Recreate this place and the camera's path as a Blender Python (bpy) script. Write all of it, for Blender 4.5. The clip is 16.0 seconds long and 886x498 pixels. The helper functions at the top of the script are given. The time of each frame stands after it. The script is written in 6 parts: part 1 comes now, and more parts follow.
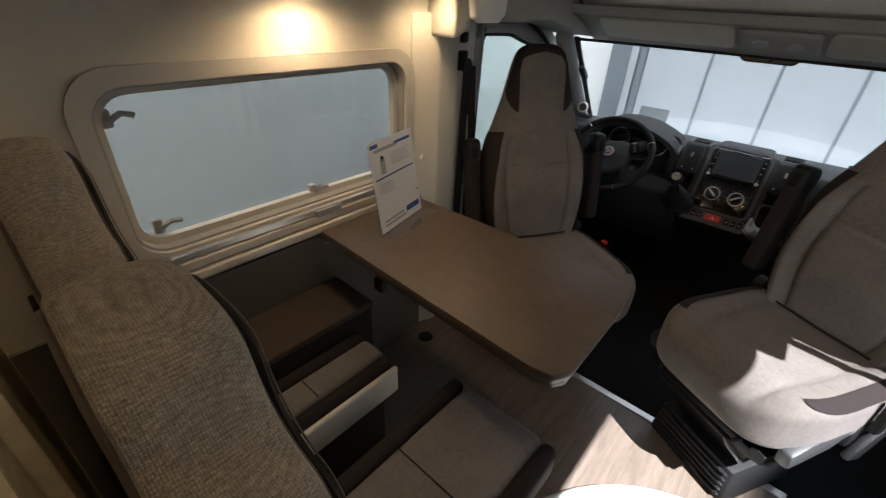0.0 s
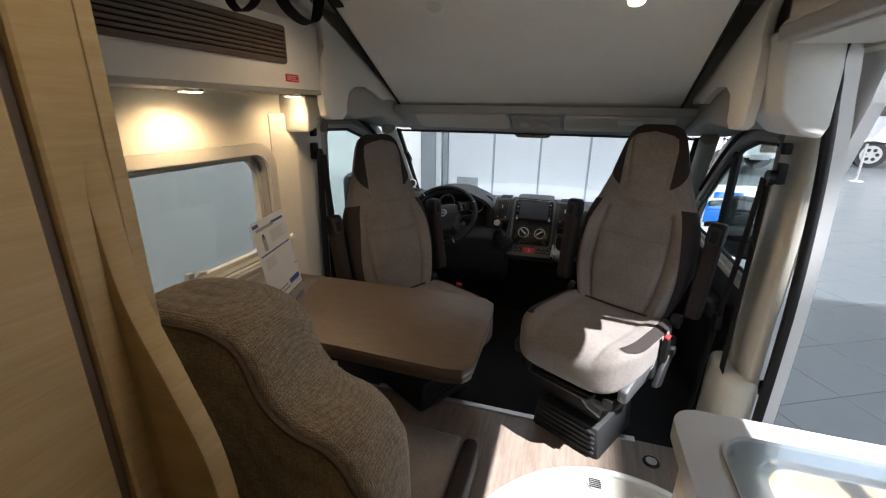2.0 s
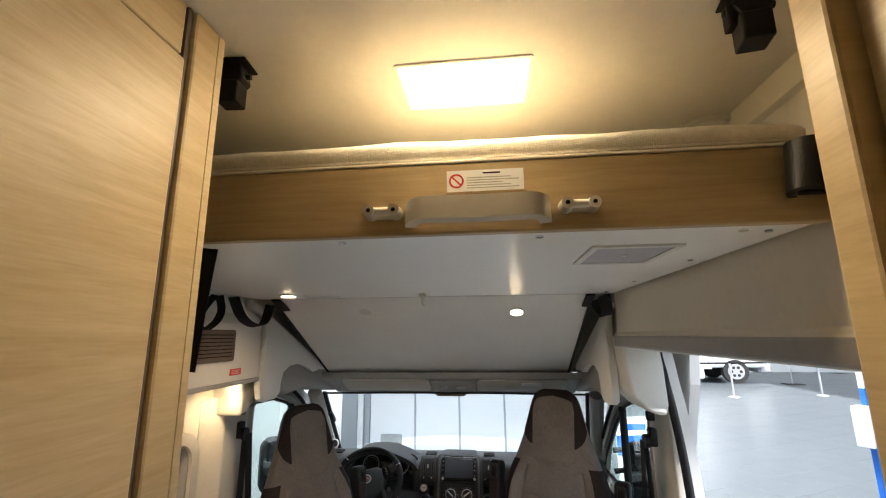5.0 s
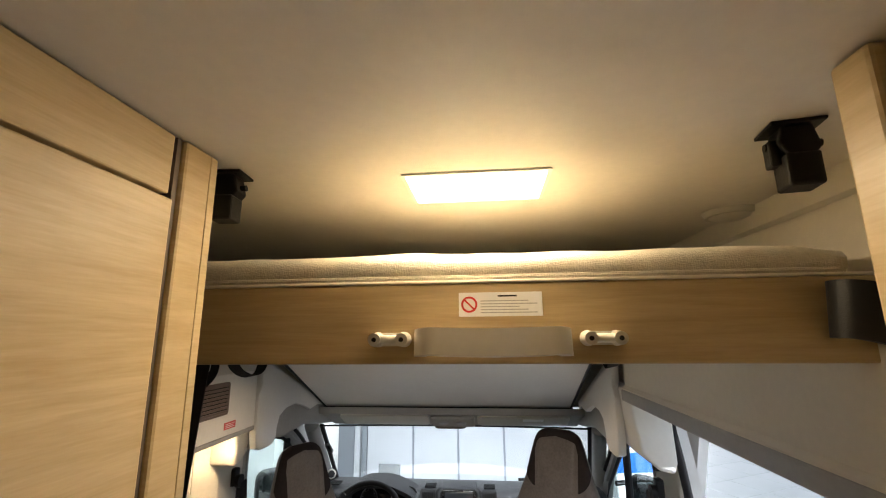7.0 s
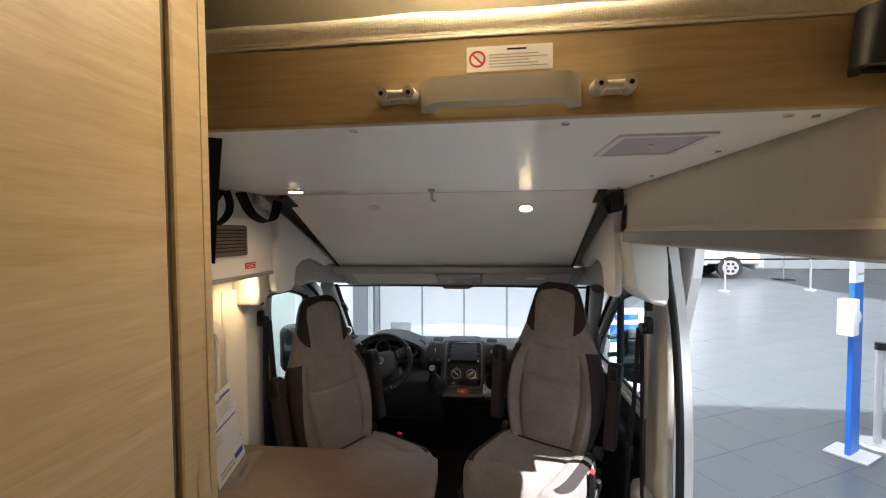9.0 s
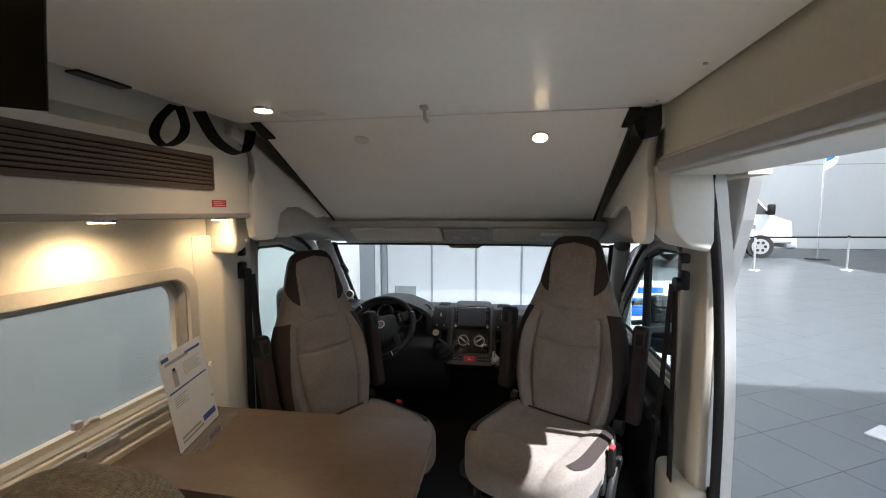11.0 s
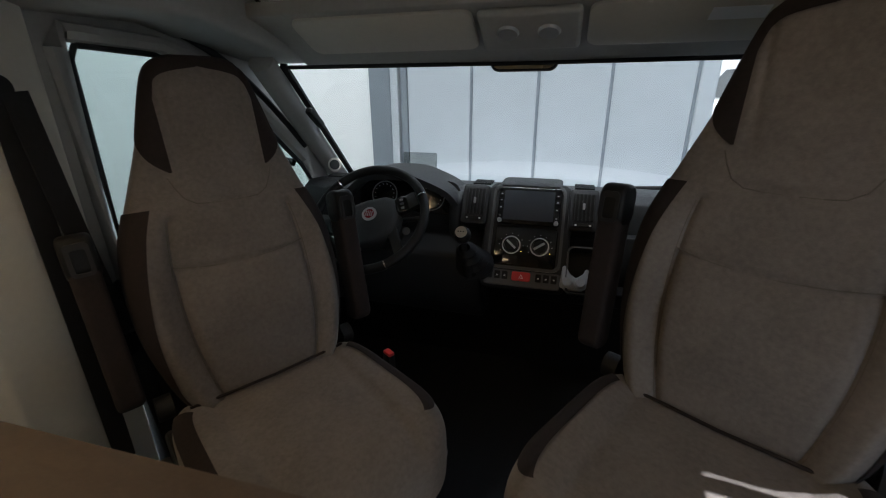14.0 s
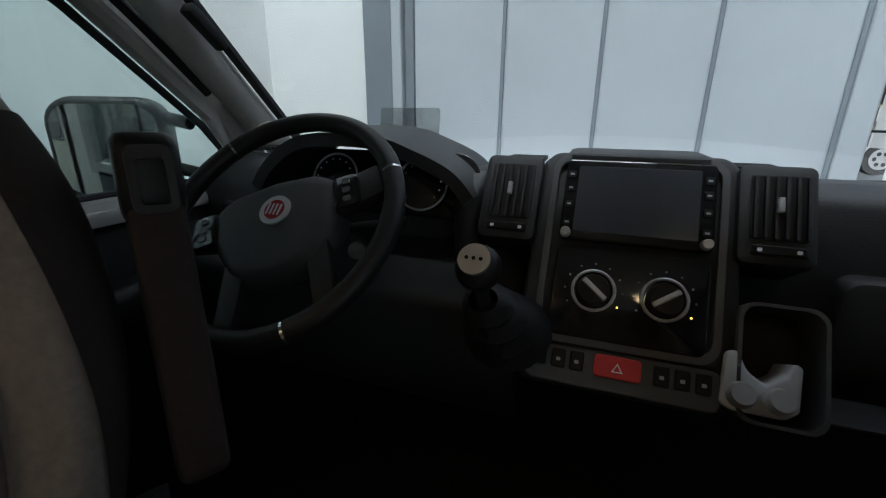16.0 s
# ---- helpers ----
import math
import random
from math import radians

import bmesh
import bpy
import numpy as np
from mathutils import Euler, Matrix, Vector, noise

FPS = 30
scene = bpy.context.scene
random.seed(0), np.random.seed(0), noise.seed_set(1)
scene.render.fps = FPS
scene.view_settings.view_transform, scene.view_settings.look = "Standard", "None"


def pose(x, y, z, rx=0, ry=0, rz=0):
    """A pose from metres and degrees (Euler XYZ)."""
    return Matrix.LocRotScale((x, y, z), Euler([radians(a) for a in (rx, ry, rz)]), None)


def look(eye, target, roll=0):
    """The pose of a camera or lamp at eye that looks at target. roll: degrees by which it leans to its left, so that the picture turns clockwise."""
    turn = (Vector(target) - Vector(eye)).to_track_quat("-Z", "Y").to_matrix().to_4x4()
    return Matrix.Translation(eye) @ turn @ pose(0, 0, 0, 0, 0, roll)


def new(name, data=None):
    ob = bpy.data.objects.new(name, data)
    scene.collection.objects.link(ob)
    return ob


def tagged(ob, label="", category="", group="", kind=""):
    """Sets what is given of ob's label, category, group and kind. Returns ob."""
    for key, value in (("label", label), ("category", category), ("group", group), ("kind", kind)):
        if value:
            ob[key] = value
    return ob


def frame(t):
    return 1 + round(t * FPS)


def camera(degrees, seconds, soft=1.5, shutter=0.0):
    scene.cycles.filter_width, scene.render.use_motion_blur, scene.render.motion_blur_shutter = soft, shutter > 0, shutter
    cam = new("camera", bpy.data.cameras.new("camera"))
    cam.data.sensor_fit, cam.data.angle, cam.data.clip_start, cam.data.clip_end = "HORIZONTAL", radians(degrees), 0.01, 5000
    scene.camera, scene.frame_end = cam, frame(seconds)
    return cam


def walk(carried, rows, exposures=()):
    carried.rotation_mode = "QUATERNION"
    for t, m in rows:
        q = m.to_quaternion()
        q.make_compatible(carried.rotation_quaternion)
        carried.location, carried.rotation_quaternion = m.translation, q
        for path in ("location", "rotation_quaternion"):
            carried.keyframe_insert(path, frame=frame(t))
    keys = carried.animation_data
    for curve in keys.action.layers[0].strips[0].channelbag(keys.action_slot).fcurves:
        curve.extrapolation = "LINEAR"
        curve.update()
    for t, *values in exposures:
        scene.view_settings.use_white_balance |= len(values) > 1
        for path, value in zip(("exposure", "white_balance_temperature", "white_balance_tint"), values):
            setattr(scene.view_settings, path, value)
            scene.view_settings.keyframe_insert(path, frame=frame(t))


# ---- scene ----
cam = camera(92.8, 16.0, soft=1.1, shutter=0.2)
PATH = [
    (0, (0.229, -0.048, 1.411), (-0.877, 1.262, 0.381), 3.0),
    (0.5, (0.241, -0.088, 1.405), (-0.628, 1.488, 0.531), 1.7),
    (1, (0.262, -0.136, 1.386), (-0.444, 1.584, 0.646), 1.1),
    (1.5, (0.255, -0.237, 1.386), (-0.372, 1.514, 0.649), 1.4),
    (2, (0.234, -0.343, 1.389), (-0.319, 1.471, 0.755), 0.9),
    (2.5, (0.241, -0.423, 1.395), (-0.243, 1.476, 0.994), 0.7),
    (3, (0.256, -0.49, 1.416), (-0.151, 1.467, 1.366), 0.4),
    (3.5, (0.267, -0.539, 1.468), (-0.09, 1.413, 1.713), 0.4),
    (4, (0.268, -0.592, 1.519), (-0.022, 1.346, 1.917), 0.0),
    (6.5, (0.226, -0.553, 1.751), (0.032, 1.397, 2.153), -0.5),
    (7, (0.232, -0.569, 1.791), (0.032, 1.38, 2.196), -0.5),
    (7.5, (0.237, -0.579, 1.792), (0.036, 1.375, 2.168), -0.6),
    (8, (0.238, -0.566, 1.737), (0.035, 1.414, 1.937), -0.6),
    (8.5, (0.225, -0.571, 1.662), (0.003, 1.417, 1.649), -0.5),
    (11, (0.27, -0.314, 1.446), (-0.057, 1.652, 1.274), -0.1),
    (11.5, (0.254, -0.189, 1.421), (-0.097, 1.741, 1.032), -0.0),
    (12, (0.212, -0.001, 1.403), (-0.151, 1.867, 0.787), 0.1),
    (12.5, (0.183, 0.167, 1.372), (-0.215, 2.006, 0.693), 0.0),
    (13, (0.175, 0.37, 1.27), (-0.268, 2.214, 0.634), -0.9),
    (13.5, (0.184, 0.556, 1.219), (-0.325, 2.377, 0.566), -0.5),
    (14, (0.14, 0.769, 1.172), (-0.386, 2.571, 0.482), -0.3),
    (14.5, (0.096, 0.987, 1.098), (-0.444, 2.792, 0.425), 0.1),
    (15, (0.052, 1.225, 1.046), (-0.519, 3.02, 0.374), 0.1),
    (15.5, (0.009, 1.399, 0.987), (-0.614, 3.185, 0.337), 0.5),
    (16, (-0.036, 1.539, 0.928), (-0.677, 3.332, 0.317), 0.5),
]
walk(cam, [(t, look(eye, target, roll)) for t, eye, target, roll in PATH],
     exposures=[(0, 0.84, 6450, 13), (1.0, 0.88, 6450, 13), (2.0, 1.06, 6500, 13), (3.5, 1.3, 6500, 12), (6.5, 1.36, 6550, 13), (8.5, 1.33, 6550, 14), (11.0, 1.12, 6500, 13), (12.0, 0.92, 6450, 13), (13.0, 0.80, 6450, 14), (13.5, 0.68, 6400, 12), (14.5, 0.36, 6300, 9), (16.0, 0.28, 6250, 7)])

# ---- world, sun and large lights ----
SUN_AZ, SUN_EL = 118.0, 57.5   # degrees; azimuth measured from +y towards +x
world = bpy.data.worlds.new("world")
scene.world = world
world.use_nodes = True
wn = world.node_tree.nodes
sky = wn.new("ShaderNodeTexSky")
sky.sky_type = "NISHITA"
sky.sun_disc = False
sky.sun_elevation = radians(SUN_EL)
sky.sun_rotation = radians(SUN_AZ)
wn["Background"].inputs["Strength"].default_value = 0.1
world.node_tree.links.new(sky.outputs[0], wn["Background"].inputs["Color"])


def sun_way():
    a, e = radians(SUN_AZ), radians(SUN_EL)
    return Vector((math.sin(a) * math.cos(e), math.cos(a) * math.cos(e), math.sin(e)))


sun = new("sun", bpy.data.lights.new("sun", "SUN"))
sun.data.energy, sun.data.angle, sun.data.color = 9.5, radians(0.6), (0.96, 0.98, 1.0)
sun.matrix_world = look(sun_way() * 30, (0, 0, 0))


def area_lamp(name, eye, target, size, size_y, power, color):
    ob = new(name, bpy.data.lights.new(name, "AREA"))
    ob.data.shape, ob.data.size, ob.data.size_y = "RECTANGLE", size, size_y
    ob.data.energy, ob.data.color = power, color
    ob.matrix_world = look(eye, target)
    return ob


# added area lamps standing in for daylight from unseen hall windows and rooflights
area_lamp("back_daylight_fill", (14, -15.8, 5.5), (14, 0, 4.0), 24, 9, 600, (0.90, 0.96, 1.0))
area_lamp("roof_daylight_fill", (10, 11, 11.9), (10, 11.01, 0), 18, 20, 760, (0.90, 0.96, 1.0))

# added fill with no seen source, brightens the partition and walls before the van
area_lamp("partition_fill", (-0.2, 0.2, 11.5), (-0.3, 3.6, 1.2), 3, 5, 1500, (0.90, 0.96, 1.0))


def point_lamp(name, place, power, radius, color, spot=None):
    ob = new(name, bpy.data.lights.new(name, "SPOT" if spot else "POINT"))
    ob.data.energy, ob.data.shadow_soft_size, ob.data.color = power, radius, color
    if spot:
        ob.data.spot_size, ob.data.spot_blend = radians(spot), 0.8
    ob.location = place
    return ob


WARM = (1.0, 0.72, 0.41)
area_lamp("ceiling_panel_light", (0.22, 0.02, 2.008), (0.22, -0.10, 0.6), 0.19, 0.09, 1.12, (1.0, 0.79, 0.48))
point_lamp("locker_spot_light", (-0.804, 0.640, 1.405), 3.2, 0.02, WARM, 165)
point_lamp("locker_spot_light", (-0.806, 1.085, 1.402), 1.05, 0.02, WARM, 165)
point_lamp("bed_spot_light", (-0.467, 0.866, 1.732), 1.6, 0.02, WARM, 150)
point_lamp("bed_spot_light", (0.356, 1.17, 1.666), 1.6, 0.02, WARM, 150)

# ---- materials ----


def material(name, color, rough=0.5, metal=0.0, var=0.12, scale=6.0, bump=0.0, bump_scale=60.0, coat=0.0, stretch=(1, 1, 1), dark=None, emit=None, gloss=0.5):
    """A plain surface: colour that varies at two scales, roughness that varies a little, fine relief."""
    m = bpy.data.materials.new(name)
    m.use_nodes = True
    nt = m.node_tree
    n, l = nt.nodes, nt.links
    b = n["Principled BSDF"]
    b.inputs["Roughness"].default_value = rough
    b.inputs["Metallic"].default_value = metal
    b.inputs["Coat Weight"].default_value = coat
    b.inputs["Specular IOR Level"].default_value = gloss
    co = n.new("ShaderNodeTexCoord")
    mp = n.new("ShaderNodeMapping")
    mp.inputs["Scale"].default_value = stretch
    l.new(co.outputs["Object"], mp.inputs["Vector"])
    t1, t2 = n.new("ShaderNodeTexNoise"), n.new("ShaderNodeTexNoise")
    t1.inputs["Scale"].default_value, t1.inputs["Detail"].default_value = scale, 4
    t2.inputs["Scale"].default_value, t2.inputs["Detail"].default_value = scale * 11, 3
    l.new(mp.outputs[0], t1.inputs["Vector"])
    l.new(mp.outputs[0], t2.inputs["Vector"])
    mix = n.new("ShaderNodeMix")
    mix.data_type = "FLOAT"
    mix.inputs[0].default_value = 0.5
    l.new(t1.outputs["Fac"], mix.inputs[2])
    l.new(t2.outputs["Fac"], mix.inputs[3])
    ramp = n.new("ShaderNodeValToRGB")
    d = dark or [c * (1 - var) for c in color]
    u = [min(1, c * (1 + var * 0.6)) for c in color]
    ramp.color_ramp.elements[0].position, ramp.color_ramp.elements[1].position = 0.32, 0.68
    ramp.color_ramp.elements[0].color, ramp.color_ramp.elements[1].color = (*d, 1), (*u, 1)
    l.new(mix.outputs[0], ramp.inputs[0])
    l.new(ramp.outputs[0], b.inputs["Base Color"])
    rr = n.new("ShaderNodeMapRange")
    rr.inputs["To Min"].default_value, rr.inputs["To Max"].default_value = max(0.02, rough * 0.85), min(1, rough * 1.15)
    l.new(t1.outputs["Fac"], rr.inputs["Value"])
    l.new(rr.outputs[0], b.inputs["Roughness"])
    if bump:
        t3 = n.new("ShaderNodeTexNoise")
        t3.inputs["Scale"].default_value, t3.inputs["Detail"].default_value = bump_scale, 2
        l.new(mp.outputs[0], t3.inputs["Vector"])
        bp = n.new("ShaderNodeBump")
        bp.inputs["Strength"].default_value, bp.inputs["Distance"].default_value = bump, 0.002
        l.new(t3.outputs["Fac"], bp.inputs["Height"])
        l.new(bp.outputs[0], b.inputs["Normal"])
    if emit:
        b.inputs["Emission Color"].default_value = (*emit[:3], 1)
        b.inputs["Emission Strength"].default_value = emit[3]
    return m


def woven(name, color, dark, size=420.0, rough=0.95, bump=0.5, soft=0.35, sheen=0.12, weave=0.0):
    """Woven cloth: two crossed waves for the threads, with cloudy wear."""
    m = material(name, color, rough, 0, 0.15, 9.0, dark=dark)
    nt = m.node_tree
    n, l = nt.nodes, nt.links
    b = n["Principled BSDF"]
    co = n["Texture Coordinate"]
    waves = []
    for axis in ((1, 1, 0.22), (0.22, 0.35, 1.1)):
        mp = n.new("ShaderNodeMapping")
        mp.inputs["Scale"].default_value = [a * size for a in axis]
        w = n.new("ShaderNodeTexNoise")
        w.inputs["Scale"].default_value, w.inputs["Detail"].default_value = 1.0, 1.0
        l.new(co.outputs["Object"], mp.inputs["Vector"])
        l.new(mp.outputs[0], w.inputs["Vector"])
        waves.append(w)
    mul = n.new("ShaderNodeMath")
    mul.operation = "ADD"
    l.new(waves[0].outputs["Fac"], mul.inputs[0])
    l.new(waves[1].outputs["Fac"], mul.inputs[1])
    bp = n.new("ShaderNodeBump")
    bp.inputs["Strength"].default_value, bp.inputs["Distance"].default_value = bump, 0.0015
    l.new(mul.outputs[0], bp.inputs["Height"])
    l.new(bp.outputs[0], b.inputs["Normal"])
    base = b.inputs["Base Color"].links[0].from_socket
    mr = n.new("ShaderNodeMapRange")
    mr.inputs["From Min"].default_value, mr.inputs["From Max"].default_value = 0.6, 1.4
    mr.inputs["To Min"].default_value, mr.inputs["To Max"].default_value = 1 - soft, 1 + soft * 0.6
    l.new(mul.outputs[0], mr.inputs["Value"])
    mx = n.new("ShaderNodeMix")
    mx.data_type, mx.blend_type = "RGBA", "MULTIPLY"
    mx.inputs[0].default_value = 1.0
    l.new(base, mx.inputs[6])
    l.new(mr.outputs[0], mx.inputs[7])
    out = mx.outputs[2]
    if weave:
        # small regular knots about four millimetres apart
        knot = n.new("ShaderNodeTexVoronoi")
        knot.inputs["Scale"].default_value, knot.inputs["Randomness"].default_value = 400.0, 0.25
        l.new(co.outputs["Object"], knot.inputs["Vector"])
        kr = n.new("ShaderNodeMapRange")
        kr.inputs["From Min"].default_value, kr.inputs["From Max"].default_value = 0.15, 0.75
        kr.inputs["To Min"].default_value, kr.inputs["To Max"].default_value = 1 + weave, 1 - weave
        l.new(knot.outputs[0], kr.inputs["Value"])
        m2 = n.new("ShaderNodeMix")
        m2.data_type, m2.blend_type = "RGBA", "MULTIPLY"
        m2.inputs[0].default_value = 1.0
        l.new(out, m2.inputs[6])
        l.new(kr.outputs[0], m2.inputs[7])
        out = m2.outputs[2]
        both = n.new("ShaderNodeMath")
        both.operation = "MULTIPLY_ADD"
        l.new(knot.outputs[0], both.inputs[0])
        both.inputs[1].default_value = -1.0
        l.new(mul.outputs[0], both.inputs[2])
        l.new(both.outputs[0], bp.inputs["Height"])
    l.new(out, b.inputs["Base Color"])
    b.inputs["Sheen Weight"].default_value = sheen
    return m


def wood(name, light, dark, along=(1, 14, 14), rough=0.45, scale=3.0):
    """Wood grain: noise drawn out along one axis, with fine pores."""
    m = material(name, light, rough, 0, 0.1, 5.0)
    nt = m.node_tree
    n, l = nt.nodes, nt.links
    b = n["Principled BSDF"]
    co = n["Texture Coordinate"]
    mp = n.new("ShaderNodeMapping")
    mp.inputs["Scale"].default_value = along
    l.new(co.outputs["Object"], mp.inputs["Vector"])
    big, fine = n.new("ShaderNodeTexNoise"), n.new("ShaderNodeTexNoise")
    big.inputs["Scale"].default_value, big.inputs["Detail"].default_value, big.inputs["Distortion"].default_value = scale, 6, 1.2
    fine.inputs["Scale"].default_value, fine.inputs["Detail"].default_value = scale * 8, 4
    l.new(mp.outputs[0], big.inputs["Vector"])
    l.new(mp.outputs[0], fine.inputs["Vector"])
    add = n.new("ShaderNodeMix")
    add.data_type = "FLOAT"
    add.inputs[0].default_value = 0.35
    l.new(big.outputs["Fac"], add.inputs[2])
    l.new(fine.outputs["Fac"], add.inputs[3])
    ramp = n.new("ShaderNodeValToRGB")
    ramp.color_ramp.elements[0].position, ramp.color_ramp.elements[1].position = 0.34, 0.66
    ramp.color_ramp.elements[0].color, ramp.color_ramp.elements[1].color = (*dark, 1), (*light, 1)
    l.new(add.outputs[0], ramp.inputs[0])
    l.new(ramp.outputs[0], b.inputs["Base Color"])
    bp = n.new("ShaderNodeBump")
    bp.inputs["Strength"].default_value, bp.inputs["Distance"].default_value = 0.12, 0.001
    l.new(fine.outputs["Fac"], bp.inputs["Height"])
    l.new(bp.outputs[0], b.inputs["Normal"])
    return m


def glass(name, color=(1, 1, 1), rough=0.0, gloss=0.045):
    """A thin pane: mostly clear, with the gloss of its face."""
    m = bpy.data.materials.new(name)
    m.use_nodes = True
    n, l = m.node_tree.nodes, m.node_tree.links
    n.remove(n["Principled BSDF"])
    tr, gl, mix = n.new("ShaderNodeBsdfTransparent"), n.new("ShaderNodeBsdfGlossy"), n.new("ShaderNodeMixShader")
    tr.inputs["Color"].default_value = (*color, 1)
    gl.inputs["Roughness"].default_value = rough
    lw, pw, ad = n.new("ShaderNodeLayerWeight"), n.new("ShaderNodeMath"), n.new("ShaderNodeMath")
    pw.operation, ad.operation = "POWER", "MULTIPLY_ADD"
    pw.inputs[1].default_value = 4.0
    ad.inputs[1].default_value, ad.inputs[2].default_value = 0.55, gloss
    l.new(lw.outputs["Facing"], pw.inputs[0])
    l.new(pw.outputs[0], ad.inputs[0])
    l.new(ad.outputs[0], mix.inputs[0])
    l.new(tr.outputs[0], mix.inputs[1])
    l.new(gl.outputs[0], mix.inputs[2])
    l.new(mix.outputs[0], n["Material Output"].inputs["Surface"])
    return m


